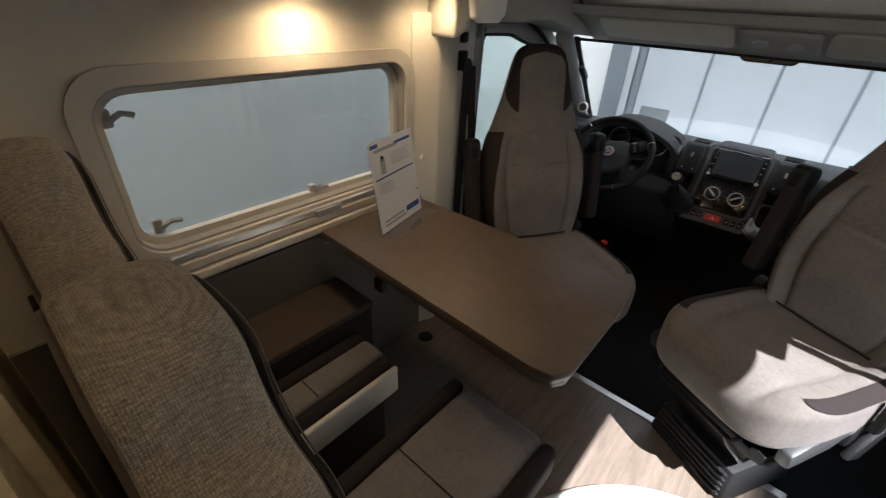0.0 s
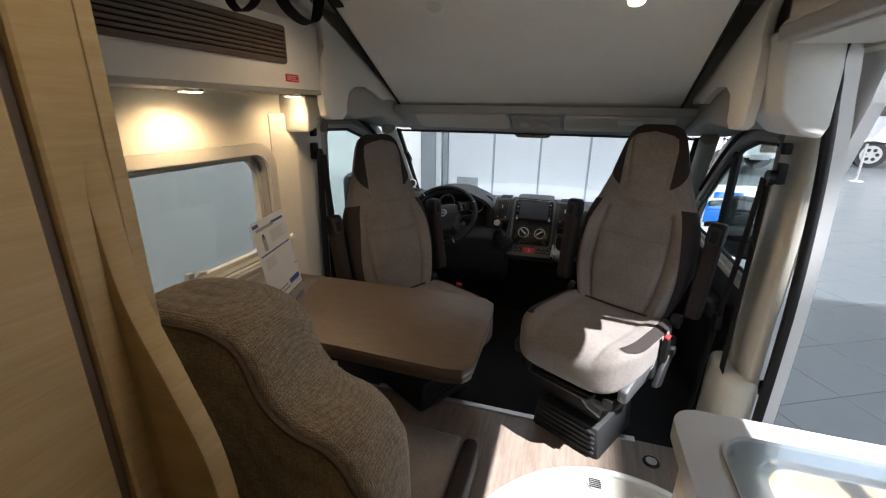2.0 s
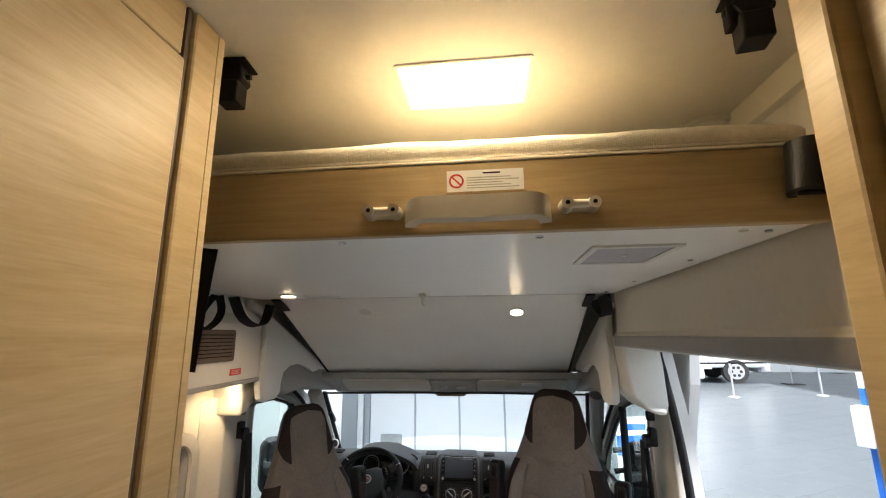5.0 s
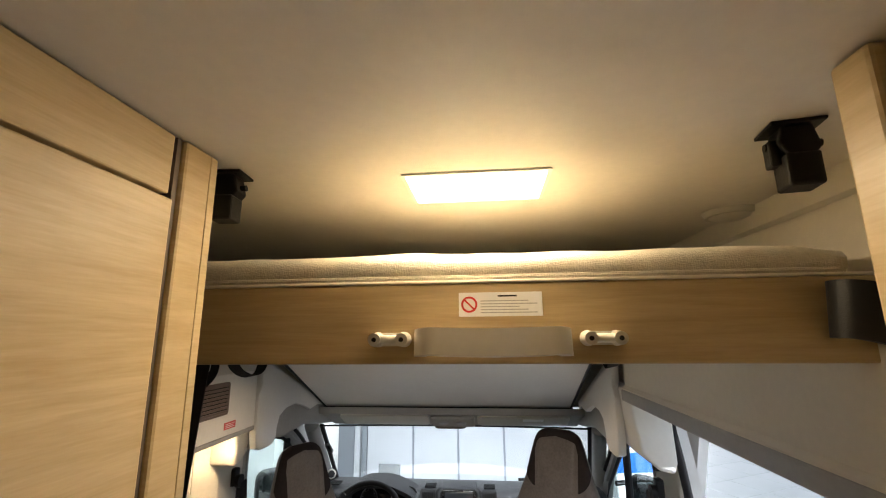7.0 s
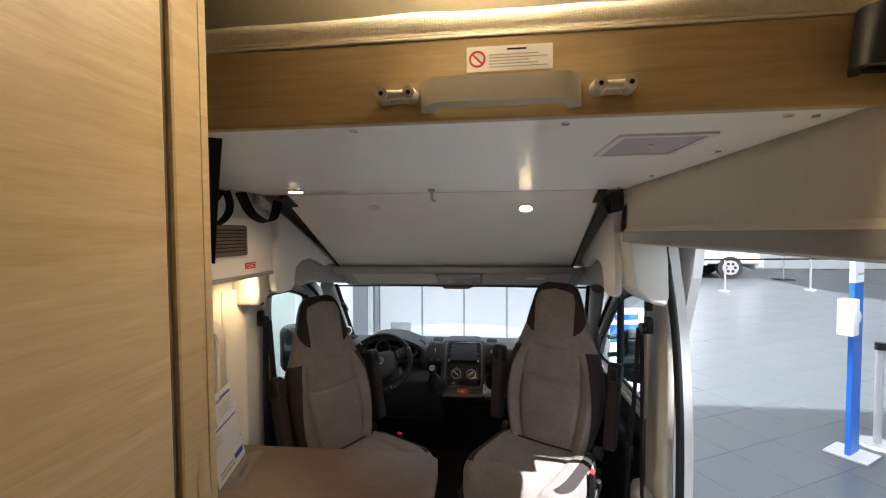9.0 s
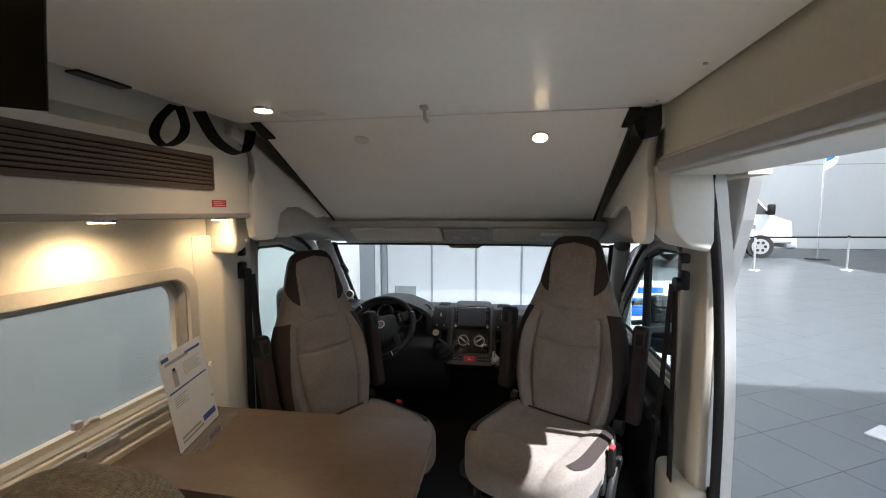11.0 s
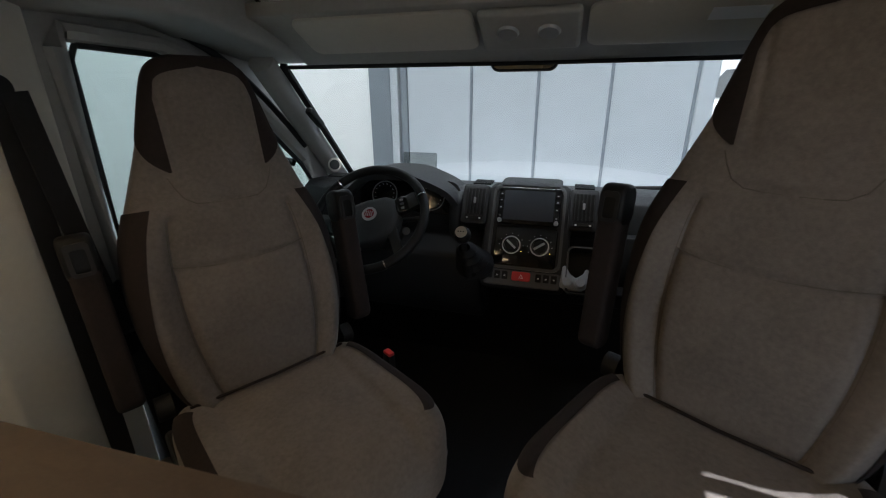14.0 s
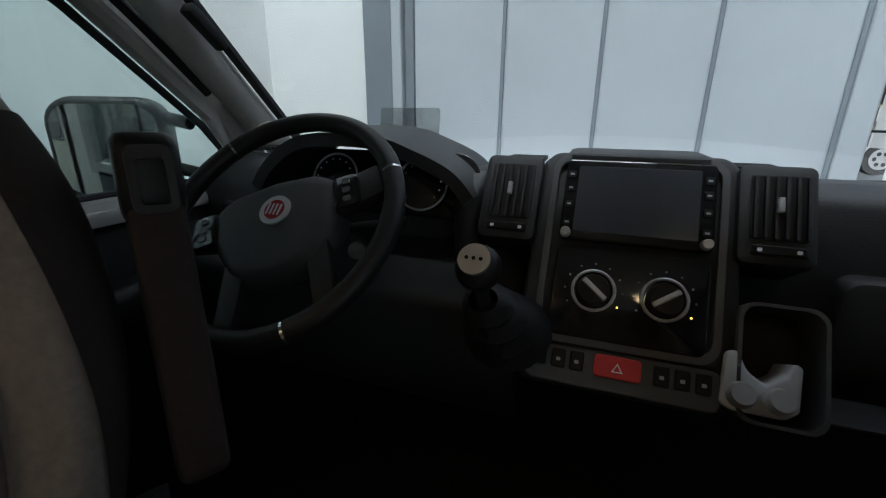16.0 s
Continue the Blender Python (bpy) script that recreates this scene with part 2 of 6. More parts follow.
M = dict(
    wall=material("cream_wall", (0.70, 0.65, 0.55), 0.6, bump=0.15, bump_scale=300, var=0.05),
    white=material("white_laminate", (0.72, 0.71, 0.68), 0.4, var=0.04),
    ceiling=material("ceiling_lining", (0.68, 0.64, 0.58), 0.48, bump=0.12, bump_scale=500, var=0.05),
    bedpanel=material("bed_underside_panel", (0.86, 0.85, 0.83), 0.30, bump=0.1, bump_scale=400, var=0.04),
    grey=material("grey_strip", (0.34, 0.33, 0.32), 0.4, var=0.08),
    cabgrey=material("cab_grey_plastic", (0.36, 0.35, 0.33), 0.65, bump=0.3, bump_scale=400, var=0.07),
    cream=material("cream_pillar_trim", (0.60, 0.57, 0.50), 0.5, bump=0.15, bump_scale=400, var=0.05),
    oak=wood("light_oak", (0.58, 0.45, 0.26), (0.46, 0.34, 0.175), (2.0, 2.0, 20), 0.42, 2.0),
    oakx=wood("light_oak_lengthwise", (0.49, 0.37, 0.205), (0.38, 0.275, 0.14), (1.6, 10, 26), 0.4, 2.2),
    oakface=wood("light_oak_face", (0.61, 0.485, 0.30), (0.48, 0.36, 0.195), (2.2, 2.2, 30), 0.42, 1.5),
    floorwood=wood("floor_planks", (0.25, 0.20, 0.165), (0.155, 0.12, 0.095), (14, 1.2, 14), 0.35, 2.5),
    table=wood("table_laminate", (0.122, 0.089, 0.067), (0.092, 0.066, 0.049), (3, 6, 6), 0.44, 5.0),
    tableedge=material("table_edge", (0.12, 0.09, 0.075), 0.35, var=0.1),
    fabric=woven("beige_seat_fabric", (0.185, 0.162, 0.147), (0.132, 0.115, 0.104), 900, bump=0.16, soft=0.10),
    brown=woven("brown_seat_fabric", (0.020, 0.0125, 0.0115), (0.012, 0.0075, 0.007), 900, bump=0.15, soft=0.12, sheen=0.0),
    tweed=woven("grey_brown_tweed", (0.46, 0.395, 0.325), (0.32, 0.27, 0.215), 420, bump=0.9, soft=0.3, weave=0.32),
    carpet=material("dark_brown_carpet", (0.075, 0.056, 0.045), 0.95, var=0.2, scale=30, bump=0.6, bump_scale=700, gloss=0.22),
    wallcloth=material("grey_side_lining", (0.155, 0.135, 0.112), 0.9, var=0.12, scale=20, bump=0.4, bump_scale=600),
    dashgrey=material("dash_grey_trim", (0.058, 0.060, 0.064), 0.45, var=0.1, bump=0.2, bump_scale=500),
    latch=material("pale_metal", (0.68, 0.66, 0.6), 0.3, 0.25, var=0.05),
    black=material("black_plastic", (0.009, 0.0088, 0.009), 0.45, var=0.25, bump=0.2, bump_scale=500, gloss=0.22),
    belt=material("black_webbing", (0.018, 0.018, 0.019), 0.8, var=0.2, bump=0.4, bump_scale=900, gloss=0.22),
    dash=material("dash_plastic", (0.017, 0.0175, 0.0185), 0.5, var=0.15, bump=0.5, bump_scale=700, gloss=0.33),
    gloss=material("piano_black", (0.01, 0.01, 0.011), 0.12, var=0.1),
    rubber=material("rubber_seal", (0.02, 0.02, 0.022), 0.55, var=0.2, gloss=0.22),
    mat=material("cab_floor_mat", (0.013, 0.013, 0.014), 0.85, var=0.2, bump=0.5, bump_scale=500, gloss=0.22),
    chrome=material("chrome", (0.75, 0.75, 0.76), 0.12, 1.0, var=0.05),
    alu=material("brushed_aluminium", (0.62, 0.6, 0.57), 0.3, 0.9, var=0.08, stretch=(1, 0.1, 1), scale=30),
    silver=material("silver_plastic", (0.42, 0.42, 0.43), 0.35, 0.4, var=0.06),
    beigeplastic=material("beige_plastic", (0.55, 0.52, 0.46), 0.42, var=0.05),
    paper=material("white_paper", (0.8, 0.81, 0.83), 0.6, var=0.03),
    blue=material("blue_print", (0.03, 0.09, 0.36), 0.5, var=0.05),
    greyprint=material("grey_print", (0.4, 0.41, 0.43), 0.6, var=0.05),
    red=material("red_print", (0.55, 0.03, 0.03), 0.5, var=0.06),
    worktop=material("worktop_laminate", (0.50, 0.50, 0.49), 0.35, var=0.05, scale=40),
    steel=material("sink_steel", (0.55, 0.55, 0.55), 0.18, 1.0, var=0.06),
    mattress=woven("mattress_cover", (0.66, 0.61, 0.50), (0.58, 0.53, 0.43), 700, bump=0.4, soft=0.1),
    lampface=material("lamp_face", (1, 0.9, 0.7), 0.5, var=0.02, emit=(1.0, 0.85, 0.56, 3.6)),
    spotface=material("spot_face", (1, 0.85, 0.6), 0.5, var=0.02, emit=(1.0, 0.80, 0.48, 9.0)),
    paintwhite=material("white_paint", (0.78, 0.79, 0.80), 0.25, var=0.03, coat=0.4),
    hallwall=material("hall_white_wall", (0.78, 0.80, 0.79), 0.85, var=0.03, scale=0.6),
    panel=material("grey_wall_panel", (0.46, 0.50, 0.53), 0.42, 0.2, var=0.05, scale=1.0),
    panelframe=material("grey_panel_frame", (0.22, 0.25, 0.28), 0.4, 0.3, var=0.06),
    tile=material("hall_floor_tile", (0.048, 0.056, 0.061), 0.30, var=0.12, scale=1.2),
    joint=material("hall_tile_joint", (0.030, 0.034, 0.037), 0.8, var=0.1),
    tyre=material("tyre_rubber", (0.02, 0.02, 0.02), 0.8, var=0.2),
    darkglass=material("dark_vehicle_glass", (0.03, 0.035, 0.04), 0.06, var=0.1),
    signblue=material("totem_blue", (0.02, 0.14, 0.55), 0.35, var=0.04),
    orange=material("orange_mark", (0.8, 0.25, 0.06), 0.5, var=0.06),
    floorwhite=material("white_floor_mark", (0.75, 0.76, 0.77), 0.5, var=0.05),
    green=material("small_yellow_light", (0.9, 0.6, 0.1), 0.4, emit=(1.0, 0.6, 0.1, 2.0)),
    screen=material("screen_glass", (0.045, 0.05, 0.06), 0.12, var=0.05),
    seamline=material("seam_thread", (0.13, 0.112, 0.095), 0.9, var=0.1),
    darkred=material("dark_red_enamel", (0.20, 0.012, 0.016), 0.25, var=0.1),
    lilac=material("hatch_lilac", (0.42, 0.40, 0.43), 0.45, var=0.06),
    pane=glass("window_pane"),
    tinted=glass("tinted_window", (0.72, 0.73, 0.72)),
    doorglass=glass("door_glass", (0.90, 0.97, 0.955)),
    lid=glass("glass_lid", (0.9, 0.93, 0.93), 0.03, 0.08),
    acrylic=glass("acrylic", (0.97, 0.98, 0.99)),
    mirror=material("mirror_glass", (0.4, 0.42, 0.44), 0.02, 1.0, var=0.01),
)

# ---- building helpers ----


def part(name, bm, mat, parent=None, label="", smooth=False, sharp=40):
    me = bpy.data.meshes.new(name)
    bmesh.ops.recalc_face_normals(bm, faces=bm.faces[:])
    if smooth:
        for f in bm.faces:
            f.smooth = True
        lim = radians(sharp)
        for e in bm.edges:
            if len(e.link_faces) == 2 and e.calc_face_angle(0) > lim:
                e.smooth = False
    bm.to_mesh(me)
    bm.free()
    me.materials.append(M[mat])
    ob = new(name, me)
    if parent:
        ob.parent = parent
    if label:
        ob["label"] = label
    return ob


def empty(name, place=(0, 0, 0)):
    ob = new(name)
    ob.empty_display_size = 0.05
    ob.matrix_world = place if isinstance(place, Matrix) else Matrix.Translation(place)
    return ob


def thing(name, place, label, category, group="", kind=""):
    return tagged(empty(name, place), label, category, group, kind)


def structure(name, bm, mat, label="", category="", smooth=False):
    return tagged(part(name, bm, mat, None, "", smooth), label, category, "", "structure")


def bevel_all(bm, r, seg=2, limit=30):
    es = [e for e in bm.edges if len(e.link_faces) == 2 and e.calc_face_angle(0) > radians(limit)]
    if r > 0 and es:
        bmesh.ops.bevel(bm, geom=es, offset=r, segments=seg, profile=0.5, affect="EDGES", clamp_overlap=True)
    return bm


def box(x0, x1, y0, y1, z0, z1, r=0.0, seg=2, bm=None):
    """A box between the given bounds with rounded edges."""
    b = bmesh.new()
    bmesh.ops.create_cube(b, size=1)
    for v in b.verts:
        v.co = Vector((x0 + (v.co.x + 0.5) * (x1 - x0), y0 + (v.co.y + 0.5) * (y1 - y0), z0 + (v.co.z + 0.5) * (z1 - z0)))
    bevel_all(b, r, seg)
    return merge(bm, b)


def merge(bm, b):
    if bm is None:
        return b
    me = bpy.data.meshes.new("tmp")
    b.to_mesh(me)
    b.free()
    bm.from_mesh(me)
    bpy.data.meshes.remove(me)
    return bm


def prism(pts, axis, a, b2, r=0.0, seg=2, bm=None):
    """A polygon drawn out along an axis from a to b2; pts are the other two coordinates in order."""
    b = bmesh.new()

    def at(p, w):
        return {"x": (w, p[0], p[1]), "y": (p[0], w, p[1]), "z": (p[0], p[1], w)}[axis]
    lo = [b.verts.new(at(p, a)) for p in pts]
    hi = [b.verts.new(at(p, b2)) for p in pts]
    b.faces.new(lo)
    b.faces.new(hi)
    for i in range(len(pts)):
        j = (i + 1) % len(pts)
        b.faces.new((lo[i], lo[j], hi[j], hi[i]))
    bmesh.ops.recalc_face_normals(b, faces=b.faces[:])
    bevel_all(b, r, seg)
    return merge(bm, b)


def rounded(x0, x1, y0, y1, r, n=6):
    """The outline of a rectangle with round corners."""
    out = []
    for cx, cy, s in ((x1 - r, y1 - r, 0), (x0 + r, y1 - r, 90), (x0 + r, y0 + r, 180), (x1 - r, y0 + r, 270)):
        for i in range(n + 1):
            a = radians(s + 90 * i / n)
            out.append((cx + r * math.cos(a), cy + r * math.sin(a)))
    return out


def ring(outer, inner, axis, a, b2, bm=None):
    """A frame between two outlines with as many points, from a to b2 along an axis."""
    b = bmesh.new()

    def at(p, w):
        return {"x": (w, p[0], p[1]), "y": (p[0], w, p[1]), "z": (p[0], p[1], w)}[axis]
    n = len(outer)
    rows = [[b.verts.new(at(p, w)) for p in o] for o, w in ((outer, a), (outer, b2), (inner, b2), (inner, a))]
    for k in range(4):
        p, q = rows[k], rows[(k + 1) % 4]
        for i in range(n):
            b.faces.new((p[i], p[(i + 1) % n], q[(i + 1) % n], q[i]))
    return merge(bm, b)


def tube(path, r, n=10, closed=False, bm=None, flat=None, side=None):
    """A tube along a path. flat: (half width, half thickness) for a band, whose width points along side."""
    b = bmesh.new()
    pts = [Vector(p) for p in path]
    rows = []
    up0 = Vector(side) if side else None
    for i, p in enumerate(pts):
        if closed:
            d = pts[(i + 1) % len(pts)] - pts[i - 1]
        else:
            d = pts[min(i + 1, len(pts) - 1)] - pts[max(i - 1, 0)]
        d.normalize()
        ref = up0 or (Vector((0, 0, 1)) if abs(d.z) < 0.9 else Vector((1, 0, 0)))
        u = (ref - d * ref.dot(d)).normalized()
        v = d.cross(u)
        if flat:
            w, h = flat
            ring_ = [p + u * w + v * h, p - u * w + v * h, p - u * w - v * h, p + u * w - v * h]
        else:
            rr = r[i] if isinstance(r, (list, tuple)) else r
            ring_ = [p + (u * math.cos(2 * math.pi * k / n) + v * math.sin(2 * math.pi * k / n)) * rr for k in range(n)]
        rows.append([b.verts.new(q) for q in ring_])
    m = len(rows[0])
    for i in range(len(rows) - (0 if closed else 1)):
        p, q = rows[i], rows[(i + 1) % len(rows)]
        for k in range(m):
            b.faces.new((p[k], p[(k + 1) % m], q[(k + 1) % m], q[k]))
    if not closed:
        b.faces.new(rows[0])
        b.faces.new(rows[-1])
    return merge(bm, b)


def smooth_path(pts, n=8):
    """A Catmull-Rom line through a few points."""
    p = [Vector(q) for q in pts]
    out = []
    for i in range(len(p) - 1):
        a, b, c, d = p[max(i - 1, 0)], p[i], p[i + 1], p[min(i + 2, len(p) - 1)]
        for k in range(n):
            t = k / n
            out.append(0.5 * (2 * b + (c - a) * t + (2 * a - 5 * b + 4 * c - d) * t * t + (3 * b - a - 3 * c + d) * t ** 3))
    out.append(p[-1])
    return out


def disc(center, normal, r, h, n=24, r2=None, bm=None):
    """A short cylinder or cone standing on center along normal."""
    b = bmesh.new()
    bmesh.ops.create_cone(b, cap_ends=True, segments=n, radius1=r, radius2=r if r2 is None else r2, depth=h)
    q = Vector(normal).to_track_quat("Z", "Y").to_matrix().to_4x4()
    bmesh.ops.transform(b, matrix=Matrix.Translation(Vector(center) + Vector(normal).normalized() * h / 2) @ q, verts=b.verts[:])
    return merge(bm, b)


def turned(bm, m):
    bmesh.ops.transform(bm, matrix=m, verts=bm.verts[:])
    return bm


def lerp(table, z):
    """A value from rows of (z, value), along a smooth curve through the rows."""
    if z <= table[0][0]:
        return table[0][1]
    n = len(table)
    for i in range(n - 1):
        (a, va), (b, vb) = table[i], table[i + 1]
        if z <= b:
            h = b - a
            t = (z - a) / h
            pa, pb = table[max(i - 1, 0)], table[min(i + 2, n - 1)]
            ma = (vb - pa[1]) / (b - pa[0]) * h
            mb = (pb[1] - va) / (pb[0] - a) * h
            return (2 * t ** 3 - 3 * t * t + 1) * va + (t ** 3 - 2 * t * t + t) * ma + (3 * t * t - 2 * t ** 3) * vb + (t ** 3 - t * t) * mb
    return table[-1][1]


def wall_with_holes(axis, at0, at1, u0, u1, v0, v1, holes):
    """A wall in the plane of axis between at0 and at1, with rectangular holes (u0, u1, v0, v1) that go through."""
    us = sorted({u0, u1, *[h[0] for h in holes], *[h[1] for h in holes]})
    vs = sorted({v0, v1, *[h[2] for h in holes], *[h[3] for h in holes]})
    b = bmesh.new()
    made = {}

    def vert(k, i, j):
        if (k, i, j) not in made:
            w, u, v = (at0, at1)[k], us[i], vs[j]
            made[k, i, j] = b.verts.new({"x": (w, u, v), "y": (u, w, v), "z": (u, v, w)}[axis])
        return made[k, i, j]

    def solid(i, j):
        if not (0 <= i < len(us) - 1 and 0 <= j < len(vs) - 1):
            return False
        u, v = (us[i] + us[i + 1]) / 2, (vs[j] + vs[j + 1]) / 2
        return not any(h[0] < u < h[1] and h[2] < v < h[3] for h in holes)
    for i in range(len(us) - 1):
        for j in range(len(vs) - 1):
            if solid(i, j):
                for k in (0, 1):
                    b.faces.new((vert(k, i, j), vert(k, i + 1, j), vert(k, i + 1, j + 1), vert(k, i, j + 1)))
                for di, dj, e in ((-1, 0, ((i, j), (i, j + 1))), (1, 0, ((i + 1, j), (i + 1, j + 1))), (0, -1, ((i, j), (i + 1, j))), (0, 1, ((i, j + 1), (i + 1, j + 1)))):
                    if not solid(i + di, j + dj):
                        b.faces.new((vert(0, *e[0]), vert(0, *e[1]), vert(1, *e[1]), vert(1, *e[0])))
    return b

# ---- the van: shell ----
X0, X1 = -0.91, 0.91          # inner faces of the living area's side walls
ROOF = 2.02
structure("floor", box(-0.95, 0.95, -2.2, 1.36, -0.06, 0.0), "floorwood", "wood-look floor of the van", "floor")
structure("cab_floor", box(-0.95, 0.95, 1.36, 2.5, -0.07, -0.012), "mat", "dark rubber cab floor", "floor")
structure("threshold_strip", box(-0.62, 0.62, 1.345, 1.375, 0.0, 0.006, 0.002), "alu", "aluminium threshold strip across the floor", "trim")
structure("ceiling", box(-0.97, 0.97, -2.2, 2.0, ROOF, ROOF + 0.05), "ceiling", "cream fabric-lined ceiling", "ceiling")
structure("wall_left", wall_with_holes("x", X0, -0.97, -2.2, 1.17, -0.06, ROOF, [(0.13, 1.05, 0.80, 1.22)]), "wall", "cream side wall with a window opening", "wall")
structure("wall_right", wall_with_holes("x", X1, 0.97, -2.2, 0.99, -0.06, ROOF, [(-0.75, 0.99, -0.06, 1.69)]), "wall", "cream wall with the sliding door opening", "wall")
structure("wall_back", box(-0.97, 0.97, -2.26, -2.2, -0.06, ROOF), "wall", "plain rear wall", "wall")
structure("cab_bulkhead", box(-0.97, 0.97, 1.96, 2.0, 1.40, ROOF), "wall", "closing panel above the cab", "wall")
structure("wall_left_upper", box(-0.97, X0, 1.17, 1.98, 1.46, ROOF), "wall", "upper side wall", "wall")
structure("wall_right_upper", box(X1, 0.97, 0.99, 1.98, 1.55, ROOF), "wall", "upper side wall", "wall")

# lower lining beside the bench
structure("side_lining", box(X0 + 0.001, X0 + 0.012, -0.3, 1.165, 0.0, 0.69), "wallcloth", "grey-brown lining under the window", "wall")


def side_window():
    w = tagged(empty("window_1", (X0, 0.59, 1.0)), "fixed acrylic side window in a rounded frame", "window", "", "structure")
    w.matrix_world = Matrix()
    part("window_frame", ring(rounded(0.095, 1.085, 0.765, 1.255, 0.10), rounded(0.135, 1.045, 0.805, 1.215, 0.075), "x", -0.955, X0 + 0.010), "beigeplastic", w, smooth=True)
    part("seal", ring(rounded(0.13, 1.05, 0.80, 1.22, 0.08), rounded(0.142, 1.038, 0.812, 1.208, 0.07), "x", -0.957, X0 - 0.004), "grey", w, "grey rubber seal", True)
    part("recess", ring(rounded(0.137, 1.043, 0.807, 1.213, 0.073), rounded(0.16, 1.02, 0.83, 1.19, 0.06), "x", -0.968, -0.945), "beigeplastic", w, "", True)
    p = part("pane", prism(rounded(0.14, 1.04, 0.81, 1.21, 0.07), "x", -0.976, -0.971), "tinted", w, "tinted acrylic pane")
    p.visible_shadow = False
    # blind guides with their pull bar
    part("blind_rail", box(X0, X0 + 0.028, 0.12, 1.06, 0.745, 0.772, 0.004), "beigeplastic", w)
    part("blind_rail", box(X0, X0 + 0.022, 0.12, 1.06, 0.775, 0.795, 0.004), "alu", w)
    part("blind_rail", box(X0, X0 + 0.038, 0.10, 1.08, 0.712, 0.740, 0.006), "cream", w)
    part("blind_bar", box(X0 + 0.01, X0 + 0.03, 0.62, 0.72, 0.765, 0.79, 0.004), "silver", w)
    for y, z in ((0.20, 0.86), (0.66, 0.83), (0.17, 1.14)):
        part("catch", merge(box(-0.968, -0.946, y - 0.012, y + 0.012, z - 0.018, z + 0.022, 0.005), tube([(-0.950, y, z - 0.005), (-0.948, y + 0.03, z + 0.012), (-0.948, y + 0.055, z + 0.004)], 0.007)), "grey", w, "grey window catch", True)
    return w


side_window()

# ---- overhead locker on the window side ----
LX = -0.722


def left_locker():
    t = thing("overhead_locker", (LX, 0.4, 1.45), "white overhead locker with a brown slatted grille", "locker")
    t.matrix_world = Matrix()
    part("body", prism([(X0, 1.445), (LX, 1.445), (LX, 1.66), (LX - 0.03, 1.70), (LX - 0.03, 1.80), (X0, 1.80)], "y", -0.06, 1.158), "white", t)
    part("light_strip", box(X0, LX + 0.004, -0.06, 1.158, 1.428, 1.4445, 0.003), "grey", t, "grey strip under the locker")
    g0, g1, z0, z1 = -0.04, 0.965, 1.520, 1.634
    part("grille_frame", ring(rounded(g0, g1, z0, z1, 0.012), rounded(g0 + 0.008, g1 - 0.008, z0 + 0.008, z1 - 0.008, 0.008), "x", LX - 0.004, LX + 0.006), "tableedge", t)
    part("grille_back", box(LX, LX + 0.002, g0 + 0.006, g1 - 0.006, z0 + 0.006, z1 - 0.006), "black", t)
    for i in range(8):
        z = z0 + 0.012 + i * (z1 - z0 - 0.024) / 7
        part("slat", box(LX + 0.001, LX + 0.006, g0 + 0.006, g1 - 0.006, z - 0.0042, z + 0.0042, 0.001, 1), "tableedge", t)
    part("warning_label", box(LX, LX + 0.0012, 0.955, 1.025, 1.466, 1.490), "red", t, "small red warning label")
    for k in range(3):
        part("print_line", box(LX + 0.0012, LX + 0.0018, 0.962, 1.018 - 0.01 * (k % 2), 1.471 + k * 0.006, 1.4725 + k * 0.006), "paper", t)
    return t


left_locker()


def spot_lamp(place, normal, name="spot_lamp", r=0.030):
    t = thing(name, place, "small round warm recessed spotlight", "lamp", "spotlights")
    n = Vector(normal).normalized()
    t.matrix_world = Matrix()
    p = Vector(place)
    part("rim", disc(p, n, r, 0.007, 28, r * 0.93), "chrome", t, "chrome rim", True)
    part("lens", disc(p + n * 0.0072, n, r * 0.8, 0.002, 24), "spotface", t, "glowing lens")
    return t


spot_lamp((-0.804, 0.640, 1.428), (0, 0, -1), r=0.036)
spot_lamp((-0.820, 1.118, 1.428), (0, 0, -1), r=0.034)
# end piece under the locker that meets the door pillar
structure("pillar_lamp_box", prism([(1.155, 1.43), (1.245, 1.43), (1.25, 1.36), (1.235, 1.318), (1.20, 1.297), (1.155, 1.285)], "x", -0.925, -0.785, 0.014, 3), "cream", "cream corner moulding below the locker", "trim", True)
structure("pillar_left", prism([(-0.97, 1.075), (-0.905, 1.075), (-0.895, 1.15), (-0.872, 1.19), (-0.885, 1.30), (-0.915, 1.44), (-0.97, 1.47)], "z", -0.05, 1.36, 0.008, 2), "cream", "cream moulded door pillar", "pillar", True)

# ---- overhead locker on the door side ----
RX = 0.70


def right_locker():
    t = thing("overhead_locker", (RX, 0, 1.57), "cream overhead panel above the sliding door", "locker")
    t.matrix_world = Matrix()
    part("body", prism([(0.905, 1.575), (RX, 1.575), (RX, 1.605), (RX + 0.012, 1.615), (RX + 0.012, 1.80), (0.905, 1.80)], "y", -0.75, 1.06), "wall", t)
    part("edge_strip", box(RX - 0.004, RX + 0.03, -0.75, 1.06, 1.562, 1.602, 0.006), "grey", t, "grey edge strip")
    part("soffit", box(RX + 0.03, 0.905, -0.75, 1.06, 1.556, 1.574, 0.003), "white", t)
    return t


right_locker()

# ---- pull-down bed over the dinette ----
CREASE_Y, BEDZ, FRONT_Y, FRONT_Z = 1.04, 1.755, 1.915, 1.402
BOARD = 0.020                 # front face of the bed's edge board


